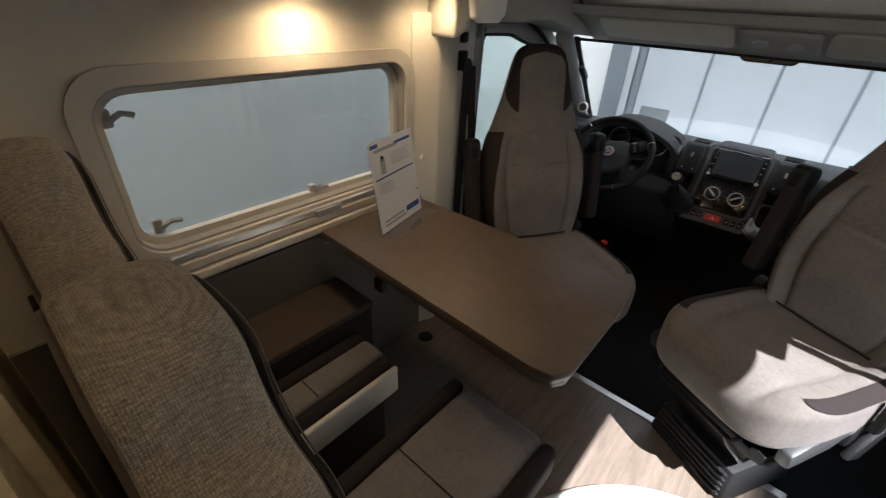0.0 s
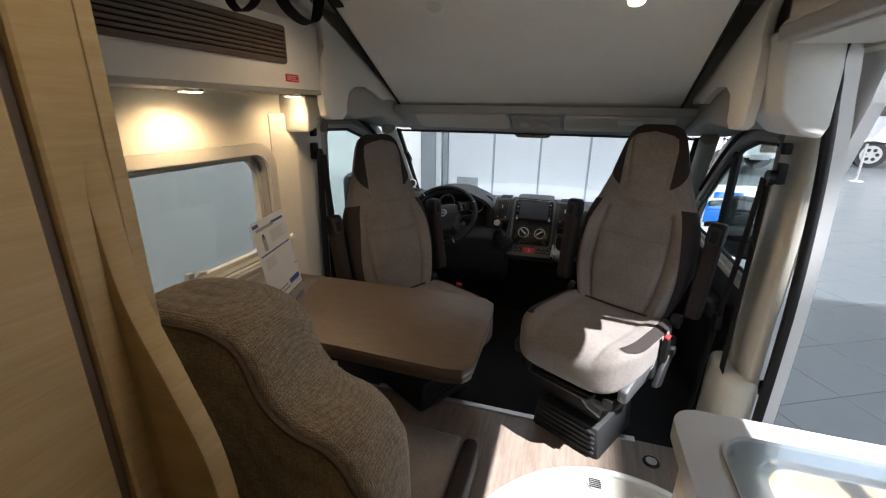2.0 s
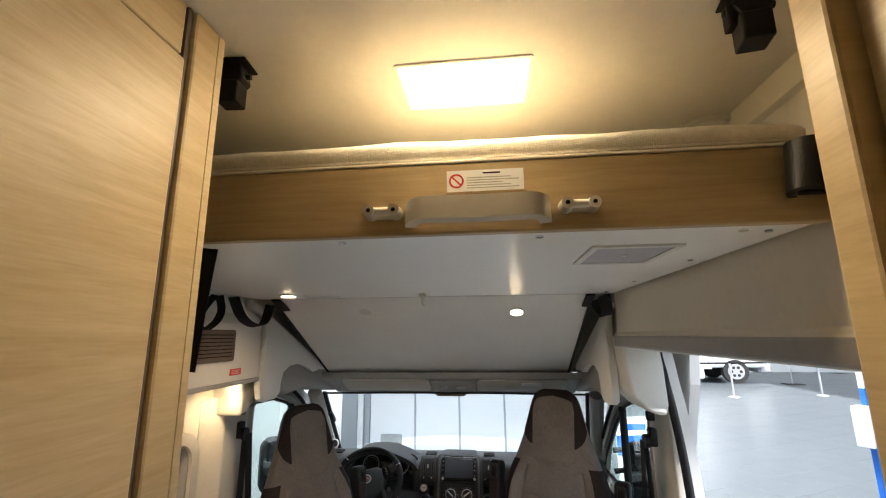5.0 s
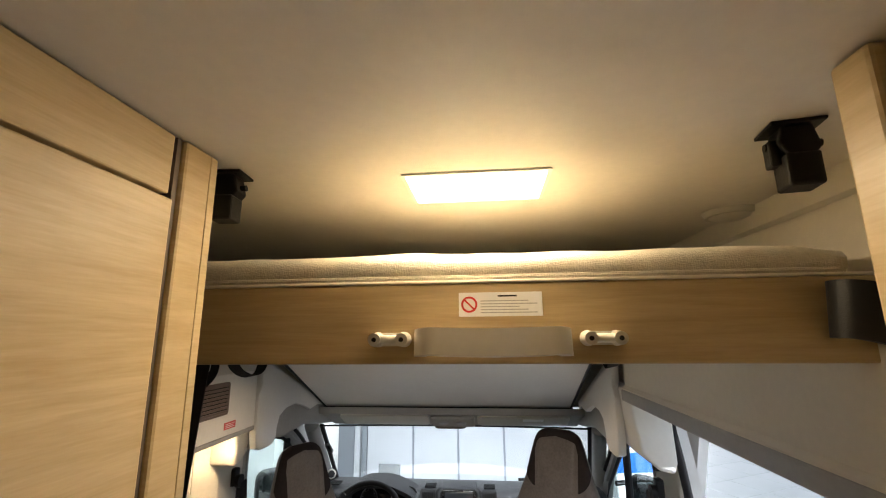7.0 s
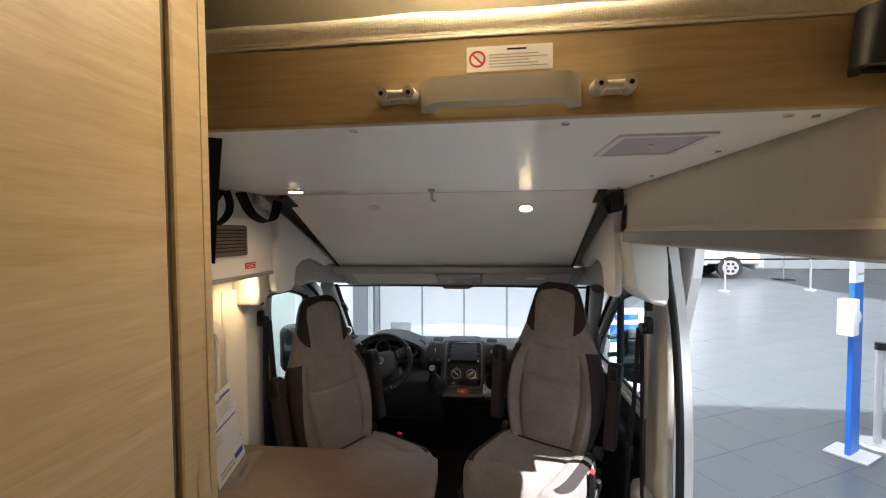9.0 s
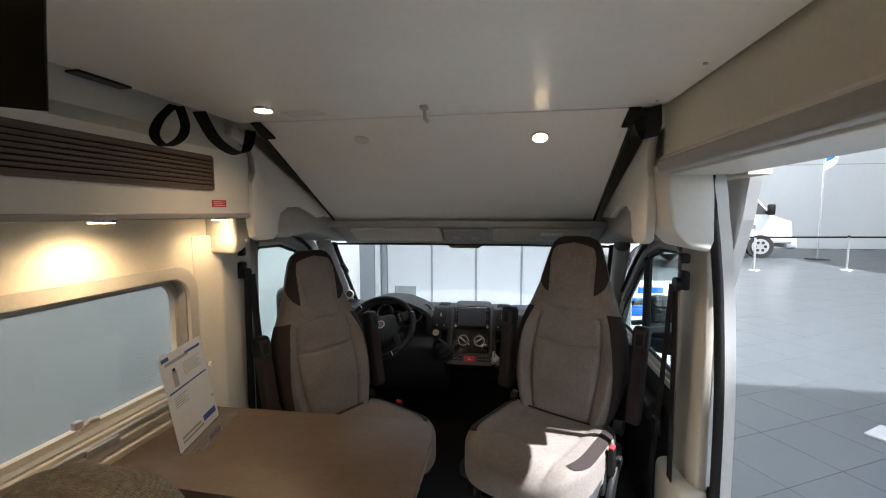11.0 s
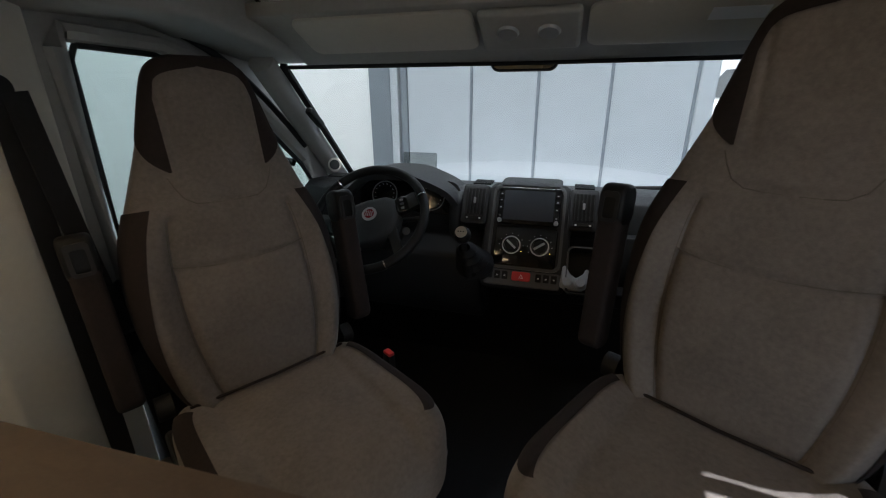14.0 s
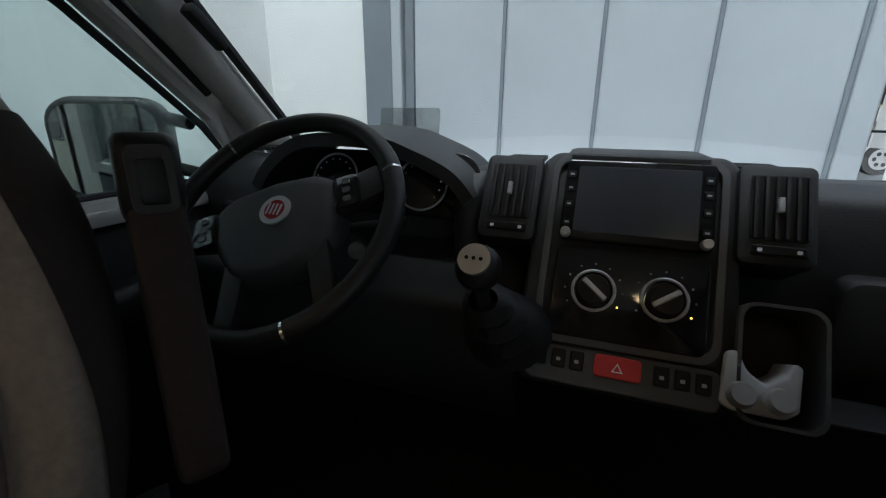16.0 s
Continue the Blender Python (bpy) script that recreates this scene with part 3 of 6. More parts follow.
def bed():
    t = thing("pull_down_bed", (0, 0.5, BEDZ), "pull-down bed with a white underside and oak edge board", "bed")
    t.matrix_world = Matrix()
    part("underside", box(-0.67, 0.70, BOARD + 0.019, CREASE_Y, BEDZ, BEDZ + 0.018), "bedpanel", t, "smooth grey-white underside panel")
    # sloping panel over the cab
    b = bmesh.new()
    low = [(-0.62, CREASE_Y + 0.002, BEDZ), (0.63, CREASE_Y + 0.002, BEDZ), (0.669, FRONT_Y, FRONT_Z), (-0.711, FRONT_Y, FRONT_Z)]
    vs = [b.verts.new(p) for p in low] + [b.verts.new((p[0], p[1], p[2] + 0.02)) for p in low]
    for f in ((0, 1, 2, 3), (4, 5, 6, 7), (0, 1, 5, 4), (1, 2, 6, 5), (2, 3, 7, 6), (3, 0, 4, 7)):
        b.faces.new([vs[i] for i in f])
    part("sloping_panel", b, "bedpanel", t, "sloping front panel")
    part("crease_strip", box(-0.62, 0.63, CREASE_Y - 0.003, CREASE_Y + 0.004, BEDZ - 0.002, BEDZ + 0.004), "white", t)
    part("front_edge", tube([(-0.72, FRONT_Y, FRONT_Z - 0.003), (0.68, FRONT_Y, FRONT_Z - 0.003)], 0.007), "black", t, "dark front edge strip")
    for s, xa, xb in ((-1, -0.62, -0.711), (1, 0.63, 0.669)):
        part("side_edge", tube([(xa, CREASE_Y, BEDZ), (xb, FRONT_Y, FRONT_Z)], 0.006), "black", t)
    part("edge_board", box(-0.70, 0.735, BOARD, BOARD + 0.018, 1.7535, 1.8635, 0.003), "oakx", t, "oak edge board")
    part("board_strip", box(-0.70, 0.735, BOARD - 0.001, BOARD + 0.016, 1.864, 1.868, 0.001), "wall", t)
    for x in (0.02, 0.33, 0.62):
        part("screw", disc((x, 0.06, BEDZ), (0, 0, -1), 0.006, 0.003, 12), "chrome", t, "", True)
    for y in (0.05, 0.30, 0.65, 0.95):
        part("screw", disc((0.66, y + 0.02, BEDZ), (0, 0, -1), 0.005, 0.003, 12), "silver", t, "", True)
    # grab handle between two coat pegs
    xs, y0 = (0.139, 0.335), BOARD - 0.002
    arch = smooth_path([(xs[0], y0 + 0.002, 1.781), (xs[0] + 0.004, y0 - 0.010, 1.783), (xs[0] + 0.016, y0 - 0.022, 1.784), (xs[0] + 0.040, y0 - 0.026, 1.783), (0.237, y0 - 0.027, 1.782), (xs[1] - 0.040, y0 - 0.026, 1.783), (xs[1] - 0.016, y0 - 0.022, 1.784), (xs[1] - 0.004, y0 - 0.010, 1.783), (xs[1], y0 + 0.002, 1.781)], 6)
    part("grab_handle", bevel_all(tube(arch, 0, flat=(0.0175, 0.0085), side=(0, 0.15, 1)), 0.005, 3, 50), "beigeplastic", t, "beige plastic grab handle", True)
    for x in (0.098, 0.382):
        peg = part("peg", prism(rounded(x - 0.023, x + 0.023, 1.778, 1.796, 0.007), "y", BOARD - 0.004, BOARD - 0.0002, 0.001), "latch", t, "pale metal bed latch", True)
        part("bar", tube([(x - 0.018, BOARD - 0.015, 1.787), (x + 0.018, BOARD - 0.015, 1.787)], 0.0062), "latch", peg, "", True)
        for sx in (-1, 1):
            part("knob", disc((x + sx * 0.0185, BOARD, 1.787), (0, -1, 0), 0.0105, 0.023, 16, 0.0085), "latch", peg, "", True)
            part("keyhole", disc((x + sx * 0.0185, BOARD - 0.0232, 1.787), (0, -1, 0), 0.0032, 0.0008, 10), "black", peg)
    # attention label
    f0, f1 = BOARD - 0.0010, BOARD - 0.0016
    part("attention_label", box(0.193, 0.307, f0, BOARD - 0.0002, 1.817, 1.850), "paper", t, "white attention label with a red ban sign")
    part("ban_ring", ring([(0.2075 + 0.0112 * math.cos(a * 0.2618), 1.8335 + 0.0112 * math.sin(a * 0.2618)) for a in range(24)], [(0.2075 + 0.0084 * math.cos(a * 0.2618), 1.8335 + 0.0084 * math.sin(a * 0.2618)) for a in range(24)], "y", f1, f0), "red", t)
    part("ban_bar", turned(box(-0.0085, 0.0085, f1, f0, -0.0012, 0.0012), Matrix.Translation((0.2075, 0, 1.8335)) @ pose(0, 0, 0, 0, 45, 0)), "red", t)
    part("print_line", box(0.247, 0.273, f1, f0, 1.8437, 1.8460), "black", t)
    for k in range(5):
        part("print_line", box(0.223, 0.300 - 0.012 * (k % 3), f1, f0, 1.8215 + k * 0.0040, 1.8228 + k * 0.0040), "greyprint", t)
    # framed hatch in the underside
    hatch = part("hatch_frame", ring(rounded(0.428, 0.580, 0.148, 0.330, 0.004), rounded(0.440, 0.568, 0.160, 0.318, 0.003), "z", BEDZ - 0.004, BEDZ), "white", t, "white hatch frame")
    part("hatch_panel", box(0.4405, 0.5675, 0.1605, 0.3175, BEDZ - 0.002, BEDZ - 0.0002), "lilac", hatch, "grey-lilac hatch panel")
    part("hatch_button", box(0.500, 0.510, 0.228, 0.240, BEDZ - 0.0045, BEDZ - 0.002, 0.001), "white", hatch)
    # small fittings near the crease
    part("reading_plate", turned(box(-0.06, 0.06, -0.035, 0.035, -0.006, 0, 0.002), pose(-0.37, 0.93, BEDZ, 0, 0, -8)), "acrylic", t)
    part("hook", merge(box(0.0, 0.022, 0.90, 0.93, BEDZ - 0.012, BEDZ, 0.003), tube([(0.011, 0.915, BEDZ - 0.01), (0.011, 0.925, BEDZ - 0.035), (0.016, 0.94, BEDZ - 0.04)], 0.006)), "beigeplastic", t, "plastic hook", True)
    n = Vector((0, -(BEDZ - FRONT_Z), -(FRONT_Y - CREASE_Y))).normalized()

    def slope(x, y):
        return Vector((x, y, BEDZ - (y - CREASE_Y) * (BEDZ - FRONT_Z) / (FRONT_Y - CREASE_Y)))
    part("round_cap", disc(slope(-0.27, 1.16), n, 0.026, 0.003, 24), "white", t, "round blind cap", True)
    for x, y in ((-0.60, 1.08), (0.62, 1.08)):
        part("bracket", turned(box(-0.016, 0.016, -0.05, 0.05, -0.004, 0.004, 0.001), Matrix.Translation(slope(x, y) + n * 0.006) @ pose(0, 0, 0, -21, 0, 0)), "black", t, "dark hinge bracket")
    part("bracket", box(-0.69, -0.655, 0.48, 0.61, BEDZ - 0.006, BEDZ, 0.001), "black", t)
    spot_lamp((-0.467, 0.866, BEDZ), (0, 0, -1))
    spot_lamp(slope(0.356, 1.17), n)
    return t


bed()


def mattress():
    """A thin mattress with a soft, uneven top edge."""
    b = bmesh.new()
    nx, ny = 60, 10
    x0, x1, y0, y1 = -0.66, 0.70, 0.030, 1.5
    prof = [(0.0, 1.8682), (-0.006, 1.877), (-0.007, 1.893), (0.0, 1.904), (0.02, 1.911), (0.06, 1.913), (0.4, 1.913), (1.07, 1.913)]
    rows = []
    for i in range(nx + 1):
        x = x0 + (x1 - x0) * i / nx
        wob = 0.005 * noise.noise(Vector((x * 4, 0, 3))) + 0.003 * noise.noise(Vector((x * 13, 2, 0)))
        edge = min(1.0, min(i, nx - i) / 2)
        rows.append([b.verts.new((x, y0 + dy, 1.8682 + (z - 1.8682) * (0.8 + 0.2 * edge) + wob * (k > 1))) for k, (dy, z) in enumerate(prof)])
    for p, q in zip(rows, rows[1:]):
        for k in range(len(prof) - 1):
            b.faces.new((p[k], p[k + 1], q[k + 1], q[k]))
    for r in (rows[0], rows[-1]):
        f = [b.verts.new((r[0].co.x, 1.1, 1.8682))]
        b.faces.new(r + f)
    o = part("mattress", b, "mattress", None, "", True)
    part("piping", tube([(x0 + 0.01 + (x1 - x0 - 0.02) * k / 20, y0 - 0.004, 1.8735) for k in range(21)], 0.0028, 6), "mattress", o, "piped lower seam", True)
    return tagged(o, "cream quilted mattress lying on the bed board", "mattress")


mattress()


def ceiling_lamp():
    t = thing("ceiling_lamp", (0.22, 0.06, 2.005), "flat square glowing warm ceiling light panel", "lamp")
    t.matrix_world = Matrix()
    part("frame", ring(rounded(0.113, 0.329, -0.006, 0.129, 0.006), rounded(0.119, 0.323, 0.0, 0.123, 0.004), "z", 2.0172, ROOF), "white", t)
    part("diffuser", prism(rounded(0.1195, 0.3225, 0.0005, 0.1225, 0.004), "z", 2.0168, 2.0195), "lampface", t, "glowing diffuser")


ceiling_lamp()


def bed_buckle(x, y, turn, size=1.0):
    t = thing("bed_lift_bracket", pose(x, y, ROOF, 0, 0, turn), "black plastic bed latch hanging from the ceiling", "bracket", "bed latches")
    for nm, bm in (("plate", box(-0.035, 0.035, -0.03, 0.03, -0.006, -0.0005, 0.002)), ("hook", prism([(-0.02, -0.006), (0.02, -0.006), (0.028, -0.04), (0.02, -0.05), (-0.016, -0.05), (-0.026, -0.03)], "y", -0.02, 0.02, 0.003)), ("catch", box(-0.022, 0.022, -0.026, 0.018, -0.098, -0.049, 0.004)), ("lever", box(-0.034, -0.02, -0.012, 0.012, -0.062, -0.022, 0.003)), ("pin", disc((-0.036, 0, -0.03), (1, 0, 0), 0.006, 0.072, 12))):
        part(nm, turned(bm, Matrix.Scale(size, 4)), "black", t, "", nm == "pin")
    return t


bed_buckle(-0.128, -0.035, 5, 0.72)
bed_buckle(0.578, -0.09, -10, 0.76)


def bed_lift_arm():
    t = thing("strap_guide", (0.66, -0.03, 1.85), "dark brown bed lifting strap guide on the edge board", "bracket")
    t.matrix_world = Matrix()
    line = [(0.662, BOARD - 0.010, 1.818), (0.648, BOARD - 0.030, 1.819), (0.652, BOARD - 0.050, 1.818), (0.672, BOARD - 0.060, 1.813), (0.72, BOARD - 0.062, 1.800), (0.78, BOARD - 0.056, 1.780), (0.84, BOARD - 0.042, 1.762)]
    part("loop", bevel_all(tube(smooth_path(line, 6), 0, flat=(0.034, 0.005), side=(0.1, 0, 1)), 0.003, 2, 50), "black", t, "bent black guide loop", True)
    part("mount", box(0.662, 0.72, BOARD - 0.016, BOARD - 0.0015, 1.788, 1.848, 0.006), "black", t, "", True)
    part("pin", tube([(0.69, BOARD - 0.064, 1.810), (0.69, BOARD - 0.012, 1.816)], 0.006, 10), "chrome", t, "", True)


bed_lift_arm()
# speaker in the ceiling and the moulding where ceiling and wall meet
sp = thing("ceiling_speaker", (0.70, 0.262, ROOF), "round beige speaker grille set in the ceiling", "speaker")
sp.matrix_world = Matrix()
part("rim", disc((0.70, 0.262, ROOF), (0, 0, -1), 0.048, 0.010, 32, 0.042), "beigeplastic", sp, "", True)
part("grille", disc((0.70, 0.262, ROOF - 0.0102), (0, 0, -1), 0.036, 0.003, 32, 0.030), "ceiling", sp, "", True)
structure("trim", prism([(0.72, ROOF), (0.735, 1.985), (0.75, 1.98), (0.78, ROOF)], "y", -0.75, 1.9), "wall", "cream moulding along the ceiling", "trim")
structure("ceiling_side_panel", box(0.748, 0.91, -0.1, 1.9, 1.81, 1.985), "wall", "cream panel beside the bed", "wall")
structure("ceiling_side_panel_left", box(-0.91, -0.78, -0.06, 1.9, 1.80, ROOF), "wall", "cream panel beside the bed", "wall")


def strap(name, pts, w, label, side):
    o = part(name, tube(smooth_path(pts, 6), 0, flat=(w, 0.0014), side=side), "belt")
    return tagged(o, label, "strap", "bed straps")


strap("bed_strap", [(-0.675, 0.76, 1.748), (-0.68, 0.715, 1.70), (-0.685, 0.70, 1.655), (-0.685, 0.735, 1.632), (-0.68, 0.785, 1.66), (-0.675, 0.80, 1.70), (-0.67, 0.775, 1.748)], 0.013, "black looped bed strap hanging from the underside", (0.8, 0.3, 0))
strap("bed_strap", [(-0.66, 0.84, 1.748), (-0.665, 0.91, 1.68), (-0.665, 1.0, 1.650), (-0.66, 1.06, 1.665), (-0.645, 1.07, 1.735)], 0.020, "black bed strap slung from the bed edge", (1, 0, 0.2))
strap("bed_strap", [(0.66, 1.00, 1.745), (0.675, 1.04, 1.70), (0.68, 1.09, 1.675), (0.67, 1.11, 1.70), (0.65, 1.09, 1.735)], 0.022, "black bed strap slung from the bed edge", (1, 0, 0.2))
strap("bed_strap", [(-0.228, 0.062, 1.7545), (-0.236, 0.06, 1.66), (-0.246, 0.062, 1.556)], 0.030, "broad black bed strap beside the wardrobe", (1, 0.2, 0))
strap("bed_strap", [(-0.615, 0.10, 1.748), (-0.63, 0.14, 1.68), (-0.64, 0.18, 1.62)], 0.024, "black bed strap beside the wardrobe", (1, 0.2, 0))

# white side cheeks below the sloping bed panel
for s, x in ((-1, -0.712), (1, 0.70)):
    pts = [(1.160, 1.70), (1.185, 1.655), (1.19, 1.60), (1.165, 1.56), (1.162, 1.40), (1.175, 1.352), (1.21, 1.338), (1.30, 1.338), (1.335, 1.36), (1.34, 1.40), (1.36, 1.445), (1.42, 1.47), (1.52, 1.475), (1.62, 1.45), (1.70, 1.42), (1.80, 1.43), (1.86, 1.42)]
    up = [(1.86, 1.445), (1.06, 1.76), (1.06, 1.72)]
    structure("bed_cheek_left" if s < 0 else "bed_cheek_right", prism(pts + up, "x", x, x + s * 0.030, 0.004, 2), "white", "white moulded side panel below the bed slope", "panel", True)

# ---- cab lining ----
for s, nm in ((-1, "left"), (1, "right")):
    x = s * 0.73
    b = prism([(1.32, 1.36), (1.34, 1.46), (1.42, 1.495), (1.56, 1.49), (1.70, 1.455), (1.95, 1.43), (2.12, 1.36), (2.16, 1.27), (1.95, 1.30), (1.70, 1.345), (1.45, 1.335)], "x", x, s * 0.96, 0.02, 3)
    structure("cab_lining_" + nm, b, "cabgrey", "grey moulded cab lining above the door", "lining", True)
structure("cab_header", prism([(1.86, 1.405), (1.93, 1.395), (2.05, 1.35), (2.17, 1.285), (2.19, 1.255), (2.15, 1.262), (2.03, 1.315), (1.90, 1.36), (1.86, 1.37)], "x", -0.74, 0.74, 0.004), "cabgrey", "grey headliner above the windscreen", "lining", True)


def sun_visor(x0, x1, name, label):
    t = thing(name, (x0, 1.92, 1.36), label, "sun visor", "sun visors")
    t.matrix_world = Matrix()
    b = prism(rounded(x0, x1, 0.0, 0.155, 0.03), "z", -0.007, 0.007, 0.003)
    part("pad", turned(b, Matrix.Translation((0, 1.885, 1.362)) @ pose(0, 0, 0, -27, 0, 0)), "beigeplastic", t, "", True)
    part("hinge", tube([(x0 + 0.03, 2.025, 1.30), (x1 - 0.03, 2.025, 1.30)], 0.006), "cabgrey", t, "", True)
    if x0 > 0:
        part("airbag_label", turned(box(x0 + 0.25, x0 + 0.36, 0.03, 0.07, -0.0085, -0.0072), Matrix.Translation((0, 1.885, 1.362)) @ pose(0, 0, 0, -27, 0, 0)), "paper", t, "white warning label")


sun_visor(-0.62, -0.115, "sun_visor", "light grey sun visor folded up above the windscreen")
sun_visor(0.16, 0.66, "sun_visor", "light grey sun visor with a white warning label")
cl = thing("overhead_console", (0, 1.95, 1.34), "grey overhead console with reading lamps", "console")
cl.matrix_world = Matrix()
part("housing", turned(box(-0.10, 0.145, 0.0, 0.15, -0.022, 0.0, 0.012, 3), Matrix.Translation((0, 1.885, 1.365)) @ pose(0, 0, 0, -27, 0, 0)), "cabgrey", cl, "", True)
for x in (-0.03, 0.07):
    part("reading_lamp", turned(disc((x, 0.07, -0.0222), (0, 0, -1), 0.028, 0.006, 24, 0.024), Matrix.Translation((0, 1.885, 1.365)) @ pose(0, 0, 0, -27, 0, 0)), "silver", cl, "", True)
mr = thing("rear_view_mirror", (-0.01, 2.16, 1.30), "black interior rear-view mirror on the windscreen", "mirror")
mr.matrix_world = Matrix()
part("housing", prism(rounded(-0.115, 0.09, 1.235, 1.302, 0.028), "y", 2.165, 2.20, 0.008, 2), "black", mr, "", True)
part("glass", prism(rounded(-0.108, 0.083, 1.242, 1.295, 0.024), "y", 2.162, 2.1645), "mirror", mr, "mirror glass")
part("stalk", tube([(-0.012, 2.19, 1.28), (-0.012, 2.215, 1.315)], 0.010), "black", mr, "", True)

# windscreen with its pillars
WT, WB = (2.185, 1.265), (2.78, 0.80)
XT, XB = 0.80, 0.90


def screen_point(u, v):
    """u from -1 to 1 across, v from 0 at the dashboard to 1 at the roof; the glass bows forward in the middle."""
    x = u * (XB + (XT - XB) * v)
    y = WB[0] + (WT[0] - WB[0]) * v + 0.10 * (1 - u * u) * (1 - 0.5 * v) - 0.09
    return (x, y, WB[1] + (WT[1] - WB[1]) * v)


def windscreen():
    w = tagged(empty("window_2"), "large clear curved windscreen", "windscreen", "", "structure")
    b = bmesh.new()
    g = [[b.verts.new(screen_point(-1 + 2 * i / 24, j / 10)) for i in range(25)] for j in range(11)]
    for p, q in zip(g, g[1:]):
        for i in range(24):
            b.faces.new((p[i], p[i + 1], q[i + 1], q[i]))
    p = part("pane", b, "pane", w, "clear glass", True)
    p.visible_shadow = False
    for s, nm in ((-1, "left"), (1, "right")):
        edge = [screen_point(s * 1.0, j / 10) for j in range(-1, 11)]
        part("black_edge", tube(edge, 0, flat=(0.012, 0.006), side=(1, 0, 0)), "rubber", w, "black glass edge", True)
    part("black_edge", tube([screen_point(-1 + i / 10, 0.985) for i in range(21)], 0, flat=(0.006, 0.003), side=(0, 0.8, -0.6)), "rubber", w, "", True)
    return w


windscreen()
for s, nm in ((-1, "left"), (1, "right")):
    line = [Vector(screen_point(s * 1.03, v)) + Vector((s * 0.018, -0.045, 0.0)) for v in (-0.05, 0.1, 0.3, 0.5, 0.7, 0.9, 1.02)]
    structure("a_pillar_" + nm, tube(smooth_path(line, 4), 0.042, 12), "cabgrey", "grey windscreen pillar trim", "pillar", True)


def cab_door(s, nm):
    """A cab door: dark lower panel, window opening with a sloping front, frame and quarter pane."""
    t = tagged(empty("door_" + nm), "cab door with dark lower trim and a side window", "door", "", "structure")
    xi, xo = s * 0.935, s * 0.985
    part("door_panel", box(min(xi, xo), max(xi, xo), 1.48, 2.62, -0.05, 0.725, 0.012), "dash", t, "dark door panel", True)
    part("armrest", box(min(s * 0.86, s * 0.94), max(s * 0.86, s * 0.94), 1.60, 2.15, 0.52, 0.60, 0.025, 3), "dash", t, "", True)
    part("sill", box(min(s * 0.915, s * 0.96), max(s * 0.915, s * 0.96), 1.50, 2.60, 0.712, 0.745, 0.01), "cabgrey" if s < 0 else "beigeplastic", t, "", True)
    outline = [(1.50, 0.745), (2.47, 0.745), (2.37, 0.92), (2.12, 1.13), (1.92, 1.255), (1.76, 1.30), (1.52, 1.305), (1.50, 1.27)]
    path = [(s * 0.945, y, z) for y, z in outline]
    part("window_frame", tube(path, 0.022, 8, True), "cabgrey", t, "", True)
    outer = [(1.40, 0.70), (2.60, 0.70), (2.48, 0.97), (2.22, 1.22), (1.98, 1.36), (1.78, 1.42), (1.46, 1.43), (1.40, 1.38)]
    part("door_frame", ring(outer, outline, "x", s * 0.952, s * 0.985), "cabgrey", t, "grey upper door frame")
    path2 = [(s * 0.947, y + (0.026 if y < 1.6 else -0.028), z + (0.022 if z < 0.8 else -0.024)) for y, z in outline]
    part("window_seal", tube(path2, 0.009, 8, True), "rubber", t, "black window seal", True)
    part("window_post", tube([(s * 0.95, 1.955, 0.745), (s * 0.95, 1.955, 1.235)], 0.020, 8), "rubber", t, "black quarter window post", True)
    p = part("pane", prism(outline, "x", s * 0.962, s * 0.966), "doorglass", t, "greenish side glass")
    p.visible_shadow = False
    return t


for s, nm in ((-1, "left"), (1, "right")):
    arc = smooth_path([(s * 0.930, 1.36, 1.385), (s * 0.930, 1.50, 1.392), (s * 0.930, 1.72, 1.362), (s * 0.930, 1.95, 1.285), (s * 0.930, 2.15, 1.155), (s * 0.930, 2.36, 0.97)], 5)
    structure("cab_door_seal_" + nm, tube(arc, 0.011, 8), "rubber", "black rubber seal above the cab door", "seal", True)
cab_door(-1, "1")
cab_door(1, "2")
structure("pillar_right", prism([(0.97, 1.27), (0.94, 1.275), (0.925, 1.31), (0.915, 1.40), (0.93, 1.48), (0.98, 1.49), (1.00, 1.40)], "z", 0.42, 1.36, 0.008, 2), "cream", "cream moulded door pillar", "pillar", True)
structure("pillar_right_foot", prism([(0.97, 1.24), (0.90, 1.245), (0.86, 1.29), (0.85, 1.42), (0.87, 1.50), (0.98, 1.51), (1.00, 1.40)], "z", -0.06, 0.44, 0.03, 3), "cream", "cream widened pillar foot", "pillar", True)
structure("door_corner_panel", prism([(0.72, 1.60), (0.845, 1.60), (0.857, 1.50), (0.862, 1.36), (0.850, 1.325), (0.80, 1.335), (0.745, 1.39), (0.725, 1.50)], "y", 1.05, 1.30, 0.012, 3), "white", "white moulded panel beside the sliding door", "panel", True)
DOOR_LINE = [(0.955, -0.75, 1.69), (0.955, 0.6, 1.69), (0.93, 0.98, 1.665), (0.872, 1.115, 1.585), (0.882, 1.135, 1.46), (0.915, 1.165, 1.33), (0.950, 1.20, 1.12), (0.975, 1.218, 0.75), (0.975, 1.218, 0.2), (0.965, 1.21, -0.05)]
seal = part("door_seal", tube(smooth_path(DOOR_LINE, 8), 0.017, 10), "rubber", None, "", True)
tagged(seal, "black rubber seal round the sliding door opening", "seal", "", "structure")
edge = tube(smooth_path([Vector(p) + Vector((0.024, -0.004, 0.016 if p[2] > 1.4 else 0)) for p in DOOR_LINE], 8), 0, flat=(0.020, 0.010), side=(1, -0.15, 0.12))
structure("body_edge", bevel_all(edge, 0.005, 2, 50), "paintwhite", "white painted door frame edge", "body", True)
